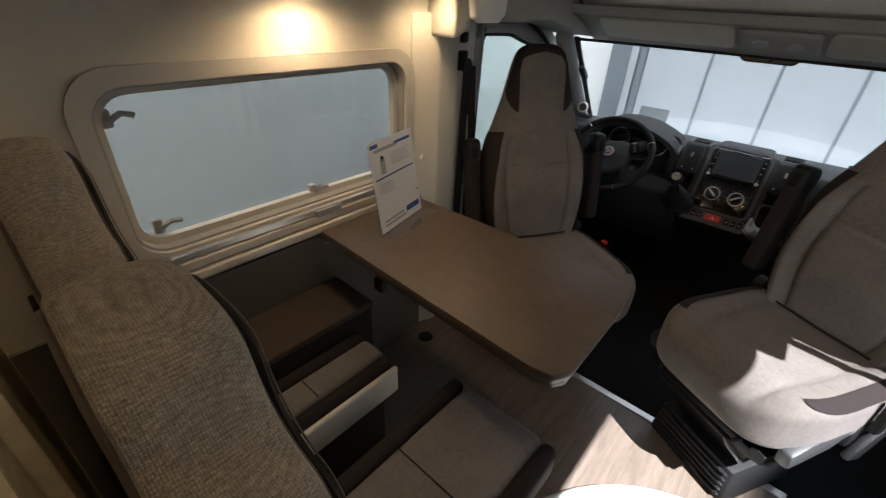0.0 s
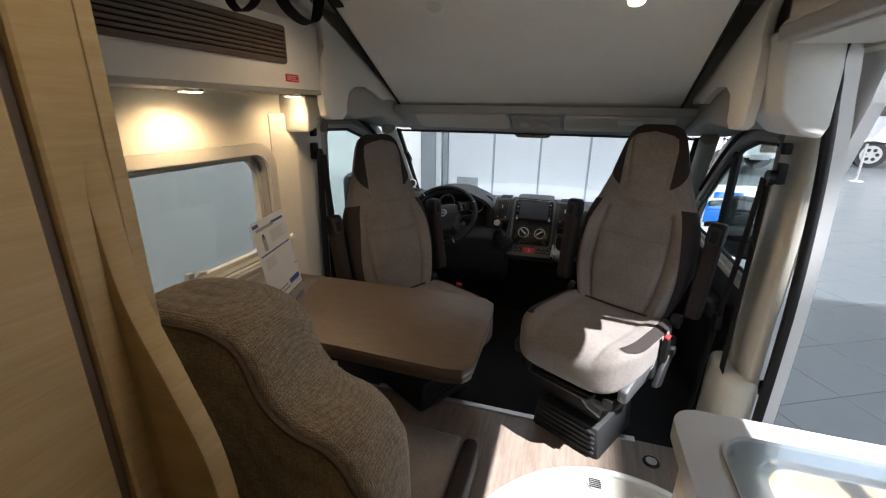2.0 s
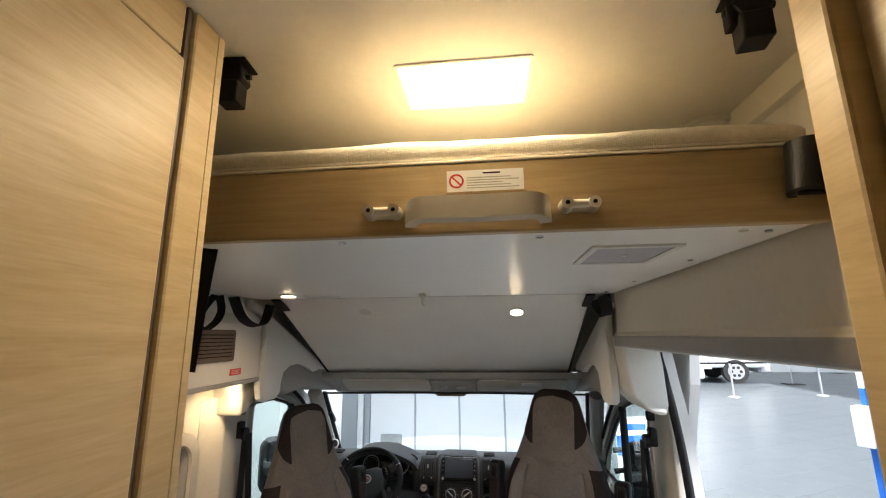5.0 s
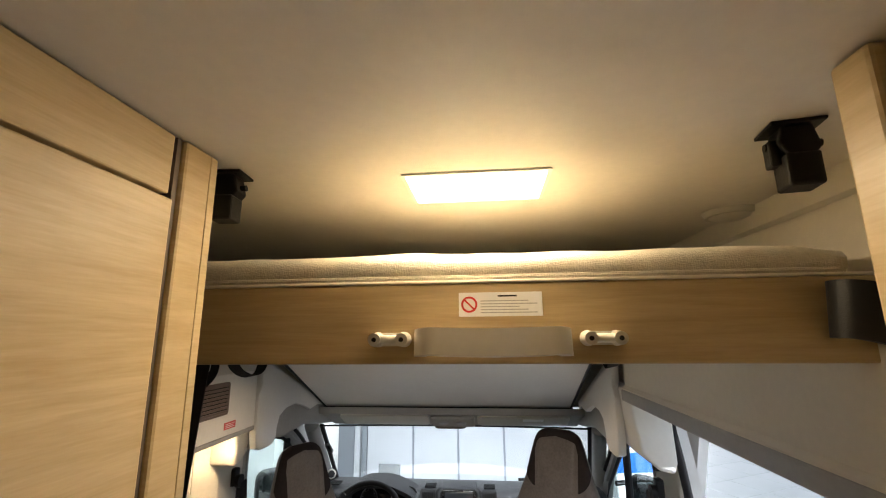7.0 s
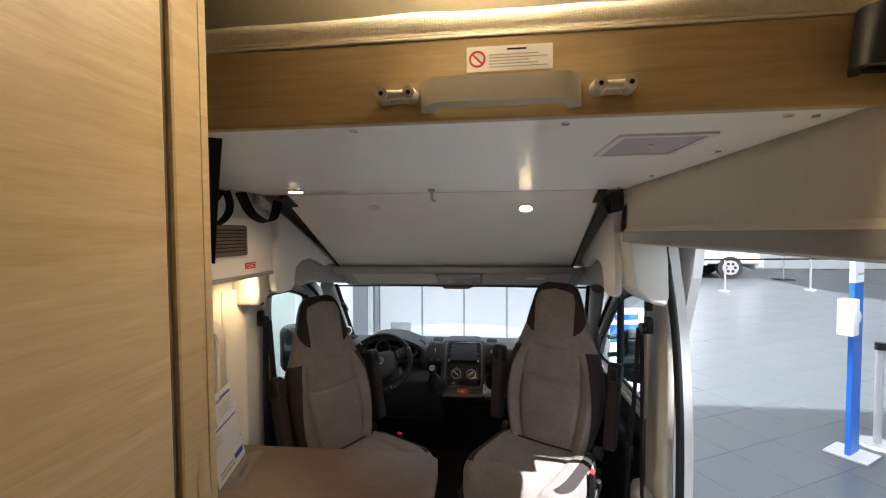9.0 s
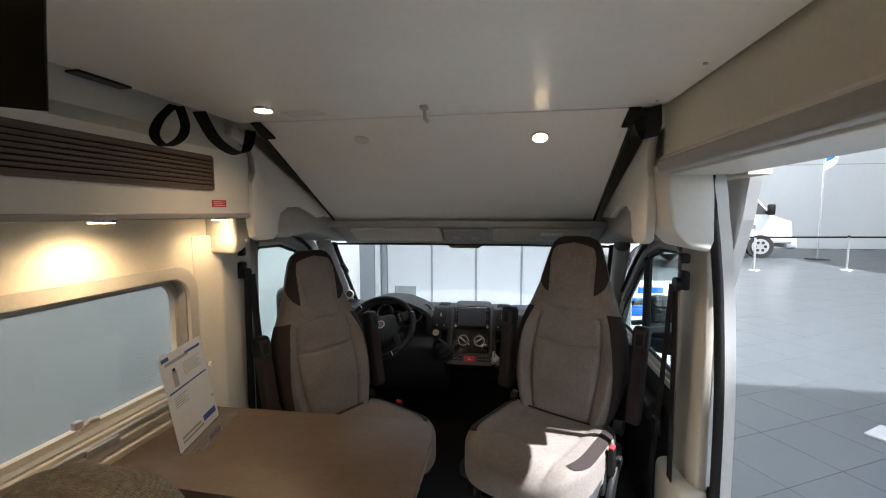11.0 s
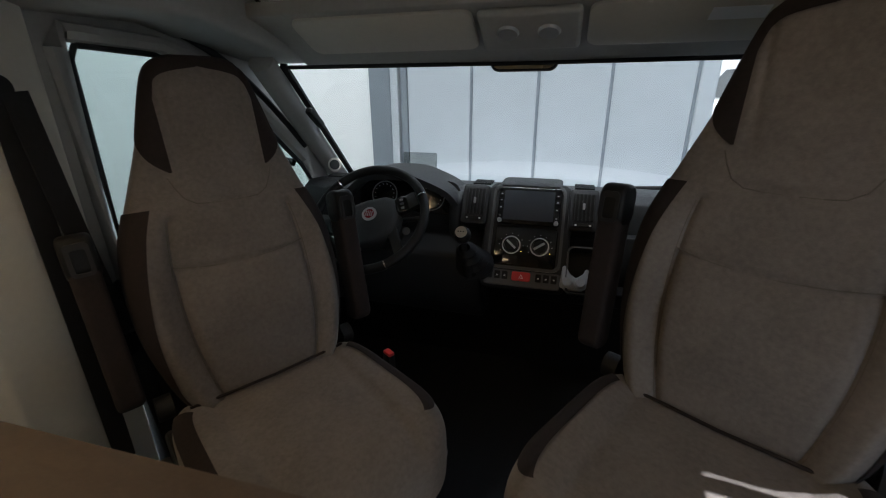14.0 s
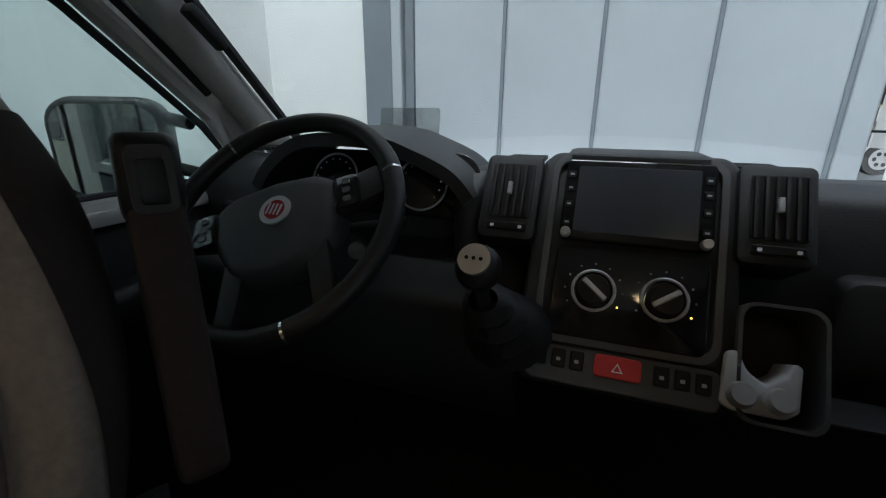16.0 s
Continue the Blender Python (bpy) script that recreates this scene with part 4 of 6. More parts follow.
structure("body_side", prism([(1.02, 1.72), (1.12, 1.60), (1.145, 1.49), (1.16, 1.42), (1.185, 1.36), (1.27, 1.15), (1.305, 0.7), (1.305, -0.45), (1.52, -0.45), (1.52, 1.36), (1.9, 1.36), (1.9, 1.72)], "x", 0.985, 1.02), "paintwhite", "white outer side of the van", "body")
dc = thing("door_catch", (1.0, 1.245, 0.42), "small black door catch on the body edge", "catch")
dc.matrix_world = Matrix()
part("body", box(0.985, 1.025, 1.262, 1.304, 0.38, 0.44, 0.008), "black", dc, "", True)


kn = thing("hook_knob", (-0.87, 1.15, 0.86), "small white coat knob on the cream pillar", "knob")
kn.matrix_world = Matrix()
part("knob", disc((-0.893, 1.12, 0.86), (1, 0, 0), 0.010, 0.014, 16, 0.012), "white", kn, "", True)
part("knob", disc((-0.788, 1.222, 1.335), (1, 0, 0), 0.009, 0.008, 16, 0.007), "white", kn, "", True)


def belt(s, label):
    t = thing("seat_belt", (s * 0.87, 1.32, 1.22), label, "seat belt", "seat belts")
    t.matrix_world = Matrix()
    x = s * 0.868
    part("anchor", merge(box(min(x, x + s * 0.03), max(x, x + s * 0.03), 1.30, 1.345, 1.165, 1.235, 0.008), disc((x, 1.322, 1.185), (-s, 0, 0), 0.026, 0.018, 20)), "black", t, "", True)
    part("height_button", box(min(x, x + s * 0.03), max(x, x + s * 0.03), 1.308, 1.340, 1.262, 1.298, 0.006), "black", t, "", True)
    part("webbing", tube(smooth_path([(x - s * 0.012, 1.325, 1.18), (x - s * 0.004, 1.33, 0.9), (x, 1.335, 0.45), (x, 1.335, 0.30)], 6), 0, flat=(0.023, 0.0014), side=(0, 1, 0)), "belt", t, "black belt webbing", True)
    part("webbing", tube(smooth_path([(x - s * 0.018, 1.345, 1.18), (x - s * 0.024, 1.375, 0.85), (x - s * 0.036, 1.42, 0.45), (x - s * 0.04, 1.44, 0.15)], 6), 0, flat=(0.023, 0.0014), side=(0, 1, 0.2)), "belt", t, "black belt webbing", True)
    part("tongue", box(min(x - s * 0.045, x - s * 0.02), max(x - s * 0.045, x - s * 0.02), 1.375, 1.43, 0.58, 0.64, 0.006), "black", t, "", True)


belt(-1, "black seat belt hanging on the cream pillar")
belt(1, "black seat belt hanging beside the sliding door")

# ---- cab seats ----


def superq(a, b, c, e1, e2, nu=28, nv=40):
    """Rows of points of a rounded cushion with half sizes a, b, c."""
    def f(v, e):
        return math.copysign(abs(v) ** e, v)
    rows = []
    for i in range(nu + 1):
        p = -math.pi / 2 + math.pi * i / nu
        rows.append([(a * f(math.cos(p), e1) * f(math.cos(2 * math.pi * k / nv), e2), b * f(math.cos(p), e1) * f(math.sin(2 * math.pi * k / nv), e2), c * f(math.sin(p), e1)) for k in range(nv)])
    return rows


def shells(rows, region, bend):
    """Splits a closed surface of rows of points into one bmesh for each region that region(point) names."""
    out = {}
    pts = [[Vector(p) for p in r] for r in rows]
    n = len(rows[0])
    caches = {}
    for i in range(len(rows) - 1):
        for k in range(n):
            ids = [(i, k), (i, (k + 1) % n), (i + 1, (k + 1) % n), (i + 1, k)]
            c = sum((pts[a][b2] for a, b2 in ids), Vector()) / 4
            key = region(c)
            bm = out.setdefault(key, bmesh.new())
            cache = caches.setdefault(key, {})
            vs = []
            for q in ids:
                if q not in cache:
                    cache[q] = bm.verts.new(bend(pts[q[0]][q[1]]))
                vs.append(cache[q])
            if len(set(vs)) >= 3:
                bm.faces.new(vs)
    for bm in out.values():
        bmesh.ops.remove_doubles(bm, verts=bm.verts[:], dist=0.0002)
    return out


HALF = [(0.0, 0.185), (0.05, 0.210), (0.18, 0.243), (0.30, 0.250), (0.42, 0.236), (0.53, 0.196), (0.63, 0.158), (0.73, 0.129), (0.79, 0.108), (0.815, 0.088), (0.83, 0.055)]
DEPTH = [(0.0, 0.055), (0.15, 0.06), (0.40, 0.058), (0.55, 0.048), (0.70, 0.045), (0.79, 0.040), (0.82, 0.028), (0.83, 0.012)]


def cab_seat(place, turn, rise, lean, label, reach=0.0):
    t = thing("cab_seat", pose(place[0], place[1], 0, 0, 0, turn), label, "seat", "swivelled cab seats")
    z0 = rise
    # pedestal, swivel plate and slides
    part("pedestal", prism([(-0.165, -0.012), (0.165, -0.012), (0.150, 0.150), (-0.150, 0.150)], "y", -0.17, 0.16, 0.02, 2), "dash", t, "ribbed grey pedestal cover", True)
    for k in range(5):
        part("rib", box(-0.145 + 0.002 * k, 0.145 - 0.002 * k, -0.180, -0.168, 0.025 + k * 0.024, 0.036 + k * 0.024, 0.004, 1), "dash", t)
    part("lift_frame", prism([(-0.13, 0.149), (0.13, 0.149), (0.15, z0 - 0.262), (-0.15, z0 - 0.262)], "y", -0.13, 0.14, 0.01, 2), "black", t, "black steel lift frame", True)
    part("swivel_plate", prism(rounded(-0.21, 0.21, -0.21, 0.20, 0.06), "z", z0 - 0.265, z0 - 0.225, 0.005), "black", t, "black steel swivel plate", True)
    part("swivel_lever", tube([(0.06, -0.19, z0 - 0.26), (0.11, -0.215, z0 - 0.275), (0.16, -0.205, z0 - 0.30)], 0.006, 8), "silver", t, "", True)
    for sx in (-1, 1):
        part("slide_rail", box(sx * 0.19 - 0.02, sx * 0.19 + 0.02, -0.24, 0.22, z0 - 0.224, z0 - 0.185, 0.004), "black", t)
        part("corner_cover", prism([(-0.225, z0 - 0.185), (-0.07, z0 - 0.165), (0.00, z0 - 0.115), (0.00, z0 - 0.085), (-0.16, z0 - 0.10), (-0.235, z0 - 0.125)], "x", sx * 0.215, sx * 0.255, 0.012, 2), "dashgrey" if sx > 0 else "dash", t, "grey plastic corner cover", True)
        part("side_cover", prism([(0.004, z0 - 0.185), (0.21, z0 - 0.185), (0.25, z0 - 0.08), (0.20, z0 - 0.055), (0.004, z0 - 0.088)], "x", sx * 0.220, sx * 0.258, 0.012, 2), "dash", t, "dark plastic side cover", True)
        part("adjust_lever", prism([(-0.01, z0 - 0.20), (0.05, z0 - 0.22), (0.10, z0 - 0.14), (0.16, z0 - 0.10), (0.15, z0 - 0.07), (0.08, z0 - 0.09), (0.03, z0 - 0.14)], "x", sx * 0.260, sx * 0.285, 0.008, 2), "dash", t, "", True)
    part("adjust_bar", tube([(-0.14, -0.24, z0 - 0.19), (-0.13, -0.27, z0 - 0.20), (0.13, -0.27, z0 - 0.20), (0.14, -0.24, z0 - 0.19)], 0.008), "black", t, "", True)
    # cushion
    rows = superq(0.255, 0.27, 0.085, 0.42, 0.36, 56, 96)

    def cbend(p):
        x, y, z = p
        up = 0.022 * max(0, min(1, (abs(x) - 0.13) / 0.08)) * (z > 0)
        seam = -0.007 * math.exp(-((abs(x) - 0.145 - 0.04 * (y + 0.1)) / 0.009) ** 2) * (z > 0.03) * (y < 0.22)
        seam -= 0.006 * math.exp(-((y + 0.11) / 0.009) ** 2) * (z > 0.03) * (abs(x) < 0.15)
        front = -0.035 * max(0, (-y - 0.16) / 0.11) ** 2
        narrow = 1 - 0.10 * max(0, (-y - 0.05) / 0.2) ** 2
        return (x * narrow, y - 0.015 - reach, z + up + seam + front + z0 - 0.08 + 0.02 * (-y))

    for key, bm in shells(rows, lambda c: "cushion", cbend).items():
        part(key, bm, "fabric", t, "beige fabric cushion", True, 60)

    def cushion_point(p, q, lift=0.0):
        f = lambda v, e: math.copysign(abs(v) ** e, v)
        v = Vector(cbend((0.255 * f(math.cos(p), 0.42) * f(math.cos(q), 0.36), 0.27 * f(math.cos(p), 0.42) * f(math.sin(q), 0.36), 0.085 * f(math.sin(p), 0.42))))
        return v + Vector((math.cos(p) * math.cos(q), math.cos(p) * math.sin(q), math.sin(p))) * lift
    for sx in (0, 1):
        b = bmesh.new()
        grid = []
        for i in range(25):
            g = i / 24
            q = -0.62 + 1.20 * g
            q = math.pi - q if sx else q
            grid.append([b.verts.new(cushion_point(0.90 - 0.52 * min(1.0, g / 0.45) ** 0.6 * (1 - k / 16), q, 0.0045)) for k in range(17)])
        for p, r in zip(grid, grid[1:]):
            for k in range(16):
                b.faces.new((p[k], p[k + 1], r[k + 1], r[k]))
        part("side_trim", b, "brown", t, "brown fabric side trim", True, 60)
    # backrest with built-in headrest
    n, m = 120, 112
    rows = []
    for i in range(n + 1):
        h = 0.83 * i / n
        a, d = lerp(HALF, h), lerp(DEPTH, h)
        rows.append([(a * math.copysign(abs(math.cos(q)) ** 0.5, math.cos(q)), d * math.copysign(abs(math.sin(q)) ** 0.55, math.sin(q)), h) for q in [2 * math.pi * k / m for k in range(m)]])
    rows.append([(0, 0, 0.832)] * m)
    rows.insert(0, [(0, 0, -0.01)] * m)

    def bbend(p):
        x, y, h = p
        a = max(0.02, lerp(HALF, h))
        r = abs(x) / a
        f = y < 0
        bol = -0.030 * max(0, min(1, (r - 0.60) / 0.22)) * max(0, min(1, (0.50 - h) / 0.12)) * f * (1 - max(0, (r - 0.86) / 0.14) * 0.7)
        seam = 0.008 * math.exp(-((r - 0.62) / 0.035) ** 2) * f * (h < 0.47)
        seam += 0.007 * math.exp(-((h - 0.335 - 0.02 * (x / 0.2) ** 2) / 0.007) ** 2) * f * (r < 0.62)
        seam += 0.007 * math.exp(-((h - 0.488) / 0.008) ** 2) * f * (abs(x) < 0.07)
        seam += 0.006 * math.exp(-((abs(x) - 0.082 - 0.05 * (h - 0.6)) / 0.006) ** 2) * f * (h > 0.55)
        lumbar = -0.018 * math.exp(-((h - 0.2) / 0.12) ** 2) * f * (r < 0.6)
        yy = y + bol + seam + lumbar + 0.015 * math.sin(h * 4.0)
        c, s = math.cos(radians(lean)), math.sin(radians(lean))
        return (x, 0.225 + yy * c + h * s, z0 - 0.03 - yy * s + h * c)

    for key, bm in shells(rows, lambda c: "headrest" if c.z > 0.545 else "backrest", bbend).items():
        part(key, bm, "fabric", t, "", True, 60)

    def back_point(q, h, lift=0.0):
        a, d = lerp(HALF, h), lerp(DEPTH, h)
        p = Vector(bbend((a * math.copysign(abs(math.cos(q)) ** 0.5, math.cos(q)), d * math.copysign(abs(math.sin(q)) ** 0.55, math.sin(q)), h)))
        c, s = math.cos(radians(lean)), math.sin(radians(lean))
        return p + Vector((math.cos(q), math.sin(q) * c, -math.sin(q) * s)) * lift

    def at_r(r):
        return 2 * math.pi - math.acos(min(1, r * r))

    def trim(name, h0, h1, inner, outer, rows_n, cols_n, sx):
        b = bmesh.new()
        grid = []
        for i in range(rows_n + 1):
            h = h0 + (h1 - h0) * i / rows_n
            qa, qb = inner(h), outer(h)
            row = []
            for k in range(cols_n + 1):
                q = qa + (qb - qa) * k / cols_n
                row.append(b.verts.new(back_point(3 * math.pi - q if sx else q, h, 0.0035)))
            grid.append(row)
        for p, r in zip(grid, grid[1:]):
            for k in range(cols_n):
                b.faces.new((p[k], p[k + 1], r[k + 1], r[k]))
        part(name, b, "brown", t, "brown fabric trim", True, 60)
    end, top_end = 2 * math.pi + 0.9, 2 * math.pi - 0.05
    for sx in (0, 1):
        trim("headrest_trim", 0.566, 0.8295, lambda h: at_r(min(0.80, 0.104 / lerp(HALF, h)) * (1.0 if h < 0.755 else max(0.0, 1 - ((h - 0.755) / 0.042) ** 4))), lambda h: at_r(0.60) + (top_end - at_r(0.60)) * min(1, (h - 0.566) / 0.085), 60, 16, sx)
        trim("back_trim", 0.0, 0.49, lambda h: at_r(0.95 - 0.17 * max(0.0, (h - 0.06) / 0.43) ** 0.9), lambda h: end, 44, 12, sx)
        part("seam", tube([back_point((3 * math.pi - at_r(0.64)) if sx else at_r(0.64), 0.015 + 0.44 * k / 24, 0.0002) for k in range(25)], 0.0013, 5), "seamline", t)
    for sx in (-1, 1):
        part("seam", tube([back_point(at_r(r) if sx > 0 else 3 * math.pi - at_r(r), h, 0.0002) for r, h in ((0.63, 0.555), (0.55, 0.53), (0.46, 0.505), (0.34, 0.49), (0.2, 0.487), (0.05, 0.486))], 0.0013, 5), "seamline", t)
    for h0, bow, r0 in ((0.335, 0.02, 0.64),):
        part("seam", tube([back_point(at_r(abs(u)) if u > 0 else 3 * math.pi - at_r(abs(u)), h0 + bow * (u / r0) ** 2, 0.0002) for u in [r0 * (-1 + k / 10) for k in range(21)]], 0.0013, 5), "seamline", t)

    def on_back(x, y, h):
        c, s = math.cos(radians(lean)), math.sin(radians(lean))
        return Vector((x, 0.225 + y * c + h * s, z0 - 0.03 - y * s + h * c))
    # dark strip puts the shade of the crease behind the cushion into colour
    part("crease_shade", tube([on_back(0.20 * (-1 + k / 10), -0.060 - 0.012 * (1 - abs(k - 10) / 10), 0.026) for k in range(21)], 0.0038, 8), "brown", t, "dark strip standing in for the crease's shade", True)
    # folded-up armrests beside the backrest, with their adjusters
    for sx in (-1, 1):
        arm = prism(rounded(-0.036, 0.036, 0.0, 0.39, 0.028), "x", -0.027, 0.027, 0.012, 3)
        c = on_back(sx * 0.298, -0.015, 0.065)
        turn_up = Matrix.Translation(c) @ pose(0, 0, 0, -lean, sx * 1.5, 0)
        ar = part("armrest", turned(arm, turn_up), "brown", t, "dark brown folded-up armrest", True)
        part("arm_cap", turned(prism(rounded(-0.039, 0.039, 0.305, 0.402, 0.030), "x", -0.030, 0.030, 0.012, 3), turn_up), "black", ar, "black plastic end cap", True)
        part("arm_plate", turned(ring(rounded(-0.021, 0.021, 0.314, 0.384, 0.010), rounded(-0.013, 0.013, 0.322, 0.370, 0.005), "y", -0.0425, -0.0385), turn_up), "dash", ar, "", True)
        part("hinge", disc(on_back(sx * 0.225, 0.0, 0.03) - Vector((sx * 0.0, 0, 0.0)), (sx, 0, 0), 0.03, 0.035, 18), "dash", t, "", True)
    part("buckle", box(0.262, 0.285, 0.02, 0.055, z0 - 0.10, z0 + 0.005, 0.006), "black", t, "belt buckle", True)
    part("buckle_button", box(0.264, 0.283, 0.022, 0.053, z0 + 0.004, z0 + 0.014, 0.003), "red", t, "red release button")
    return t


cab_seat((0.395, 1.405), -29, 0.545, 9, "beige and brown cab seat swivelled round, its cushion in sunlight")
cab_seat((-0.404, 1.453), 59, 0.475, 12, "beige and brown driver's seat swivelled towards the table", 0.02)
# ---- dashboard ----
CV, CN = Vector((0, 0.495, 0.869)), Vector((0, -0.869, 0.495))


def con(u, v, n=0.0):
    """A point on the sloping centre console: u across, v up its face, n proud of it."""
    return Vector((0.0, 2.129, 0.58)) + Vector((u, 0, 0)) + CV * v + CN * n


CM = Matrix(((1, 0, 0, 0.0), (0, CV.y, CN.y, 2.129), (0, CV.z, CN.z, 0.58), (0, 0, 0, 1)))


def plate(u0, u1, v0, v1, n0, n1, r=0.004, corner=0.006):
    """A rounded plate on the console's face."""
    return turned(prism(rounded(u0, u1, v0, v1, corner, 4), "z", n0, n1, r), CM)


def dashboard():
    t = thing("dashboard", (0, 2.3, 0.5), "dark grey plastic van dashboard with a centre console", "dashboard")
    t.matrix_world = Matrix()
    body = [(2.72, 0.785), (2.60, 0.805), (2.46, 0.825), (2.36, 0.83), (2.315, 0.81), (2.30, 0.76), (2.30, 0.70), (2.30, 0.62), (2.32, 0.50), (2.42, 0.35), (2.72, 0.30)]
    part("body", prism(body, "x", -0.93, 0.93, 0.012, 3), "dash", t, "", True)
    part("binnacle_hood", tube(smooth_path([(-0.70, 2.33, 0.78), (-0.665, 2.33, 0.825), (-0.61, 2.33, 0.866), (-0.54, 2.33, 0.884), (-0.42, 2.33, 0.882), (-0.345, 2.33, 0.860), (-0.275, 2.33, 0.828), (-0.235, 2.33, 0.785)], 6), 0, flat=(0.10, 0.012), side=(0, 1, 0.05)), "dash", t, "instrument hood", True)
    part("binnacle_cheek", prism([(2.245, 0.66), (2.235, 0.75), (2.255, 0.80), (2.30, 0.820), (2.38, 0.825), (2.38, 0.66)], "x", -0.270, -0.220, 0.018, 3), "dash", t, "", True)
    part("binnacle_face", turned(prism(rounded(-0.66, -0.24, 0.0, 0.13, 0.05), "z", -0.01, 0.0, 0.003), Matrix.Translation((0, 2.285, 0.735)) @ pose(0, 0, 0, 68, 0, 0)), "gloss", t, "instrument panel", True)
    for x in (-0.545, -0.350):
        dial = part("dial", disc((x, 2.298, 0.797), (0, -0.93, 0.37), 0.052, 0.004, 32), "gloss", t, "round dial", True)
        part("dial_ring", tube([Vector((x, 2.292, 0.799)) + Vector((math.cos(a * 0.196) * 0.052, -math.sin(a * 0.196) * 0.0 + math.sin(a * 0.196) * 0.019, math.sin(a * 0.196) * 0.048)) for a in range(32)], 0.0022, 6, True), "silver", dial, "", True)
        for a in range(12):
            q = radians(-40 + a * 24)
            p0 = Vector((x, 2.290, 0.800)) + Vector((math.cos(q) * 0.040, math.sin(q) * 0.015, math.sin(q) * 0.037))
            part("tick", disc(p0, (0, -0.93, 0.37), 0.0018, 0.001, 6), "paper", dial)
    # console
    part("console", turned(prism([(-0.115, -0.045), (0.165, -0.045), (0.178, 0.0), (0.172, 0.315), (0.15, 0.335), (-0.10, 0.335), (-0.122, 0.315), (-0.128, 0.0)], "z", -0.12, 0.0, 0.012, 3), CM), "dash", t, "", True)
    part("console_trim", turned(ring(rounded(-0.102, 0.152, 0.02, 0.325, 0.03), rounded(-0.092, 0.142, 0.03, 0.315, 0.024), "z", -0.002, 0.009), CM), "dashgrey", t, "grey console surround", True)
    part("top_pad", turned(prism(rounded(-0.085, 0.135, 2.27, 2.42, 0.03), "z", 0.843, 0.868, 0.008, 2), Matrix()), "dash", t, "", True)
    part("button_strip", plate(-0.105, 0.155, -0.04, 0.016, 0.0, 0.006, 0.003, 0.012), "dashgrey", t)
    part("hazard_button", plate(-0.008, 0.056, -0.020, 0.012, 0.006, 0.011), "red", t, "red hazard button")
    part("hazard_mark", turned(ring([(0.024 + 0.009 * math.cos(a), -0.006 + 0.009 * math.sin(a)) for a in (1.571, 3.665, 5.76)], [(0.024 + 0.006 * math.cos(a), -0.006 + 0.006 * math.sin(a)) for a in (1.571, 3.665, 5.76)], "z", 0.011, 0.0116), CM), "paper", t)
    for u in (-0.085, -0.058, -0.032, 0.082, 0.108, 0.134):
        part("button", plate(u - 0.010, u + 0.010, -0.018, 0.010, 0.006, 0.010, 0.002, 0.003), "black", t)
        part("button_mark", plate(u - 0.003, u + 0.003, -0.008, -0.003, 0.0101, 0.0106, 0, 0.001), "greyprint", t)
    # head unit
    hu = part("head_unit", plate(-0.080, 0.134, 0.178, 0.312, 0.004, 0.018, 0.003, 0.008), "gloss", t, "black navigation unit", True)
    part("screen", plate(-0.061, 0.113, 0.192, 0.300, 0.018, 0.0195, 0.001, 0.003), "screen", hu, "dark glossy screen")
    for v in (0.205, 0.235, 0.262, 0.285):
        for u in (-0.0705, 0.1235):
            part("button", plate(u - 0.006, u + 0.006, v - 0.006, v + 0.006, 0.018, 0.020, 0.001, 0.002), "black", hu)
            part("button_mark", plate(u - 0.003, u + 0.003, v - 0.0015, v + 0.0015, 0.0201, 0.0205, 0, 0.0005), "greyprint", hu)
    for u in (-0.0705, 0.1235):
        part("knob", turned(disc((u, 0.188, 0.018), (0, 0, 1), 0.008, 0.012, 18, 0.007), CM), "silver", hu, "", True)
    part("chrome_strip", plate(0.05, 0.11, 0.3085, 0.3105, 0.0175, 0.019, 0, 0.0005), "chrome", hu)
    # heating controls
    hv = part("climate_panel", plate(-0.080, 0.134, 0.030, 0.170, 0.002, 0.012, 0.003, 0.012), "gloss", t, "black heating panel", True)
    for u in (-0.020, 0.077):
        c = con(u, 0.103, 0.012)
        k = part("knob", disc(c, CN, 0.025, 0.020, 28, 0.021), "black", hv, "", True)
        part("knob_ring", tube([con(u + 0.030 * math.cos(a * 0.1745), 0.103 + 0.030 * math.sin(a * 0.1745), 0.015) for a in range(36)], 0.0026, 6, True), "silver", k, "silver ring", True)
        g = math.radians(-40 if u < 0 else 215)
        part("pointer", turned(box(-0.02, 0.022, -0.004, 0.004, 0.032, 0.038, 0.002), CM @ Matrix.Translation((u, 0.103, 0)) @ Matrix.Rotation(g, 4, "Z")), "silver", k, "silver pointer")
        for a in range(-4, 5):
            q = radians(90 + a * 30)
            part("scale_mark", disc(con(u + 0.041 * math.cos(q), 0.103 + 0.041 * math.sin(q), 0.012), CN, 0.0016, 0.0006, 8), "green" if (a == -4) else "greyprint", hv)
    # air vents
    for u in (-0.165, 0.212):
        v = part("air_vent", turned(prism(rounded(u - 0.050, u + 0.046, 0.17, 0.318, 0.012), "z", -0.09, 0.012, 0.006, 2), CM), "dash", t, "air vent", True)
        part("vent_mouth", plate(u - 0.036, u + 0.034, 0.205, 0.300, 0.0122, 0.0135, 0, 0.004), "black", v)
        for k in range(6):
            w = u - 0.032 + k * 0.0125
            part("vent_slat", plate(w, w + 0.004, 0.207, 0.298, 0.0136, 0.0185, 0, 0.001), "dash", v)
        part("vent_lever", plate(u - 0.006, u + 0.002, 0.243, 0.265, 0.0185, 0.026, 0.002, 0.002), "silver", v, "silver lever")
        part("vent_wheel", plate(u - 0.034, u + 0.032, 0.183, 0.197, 0.0122, 0.018, 0.002, 0.004), "black", v)
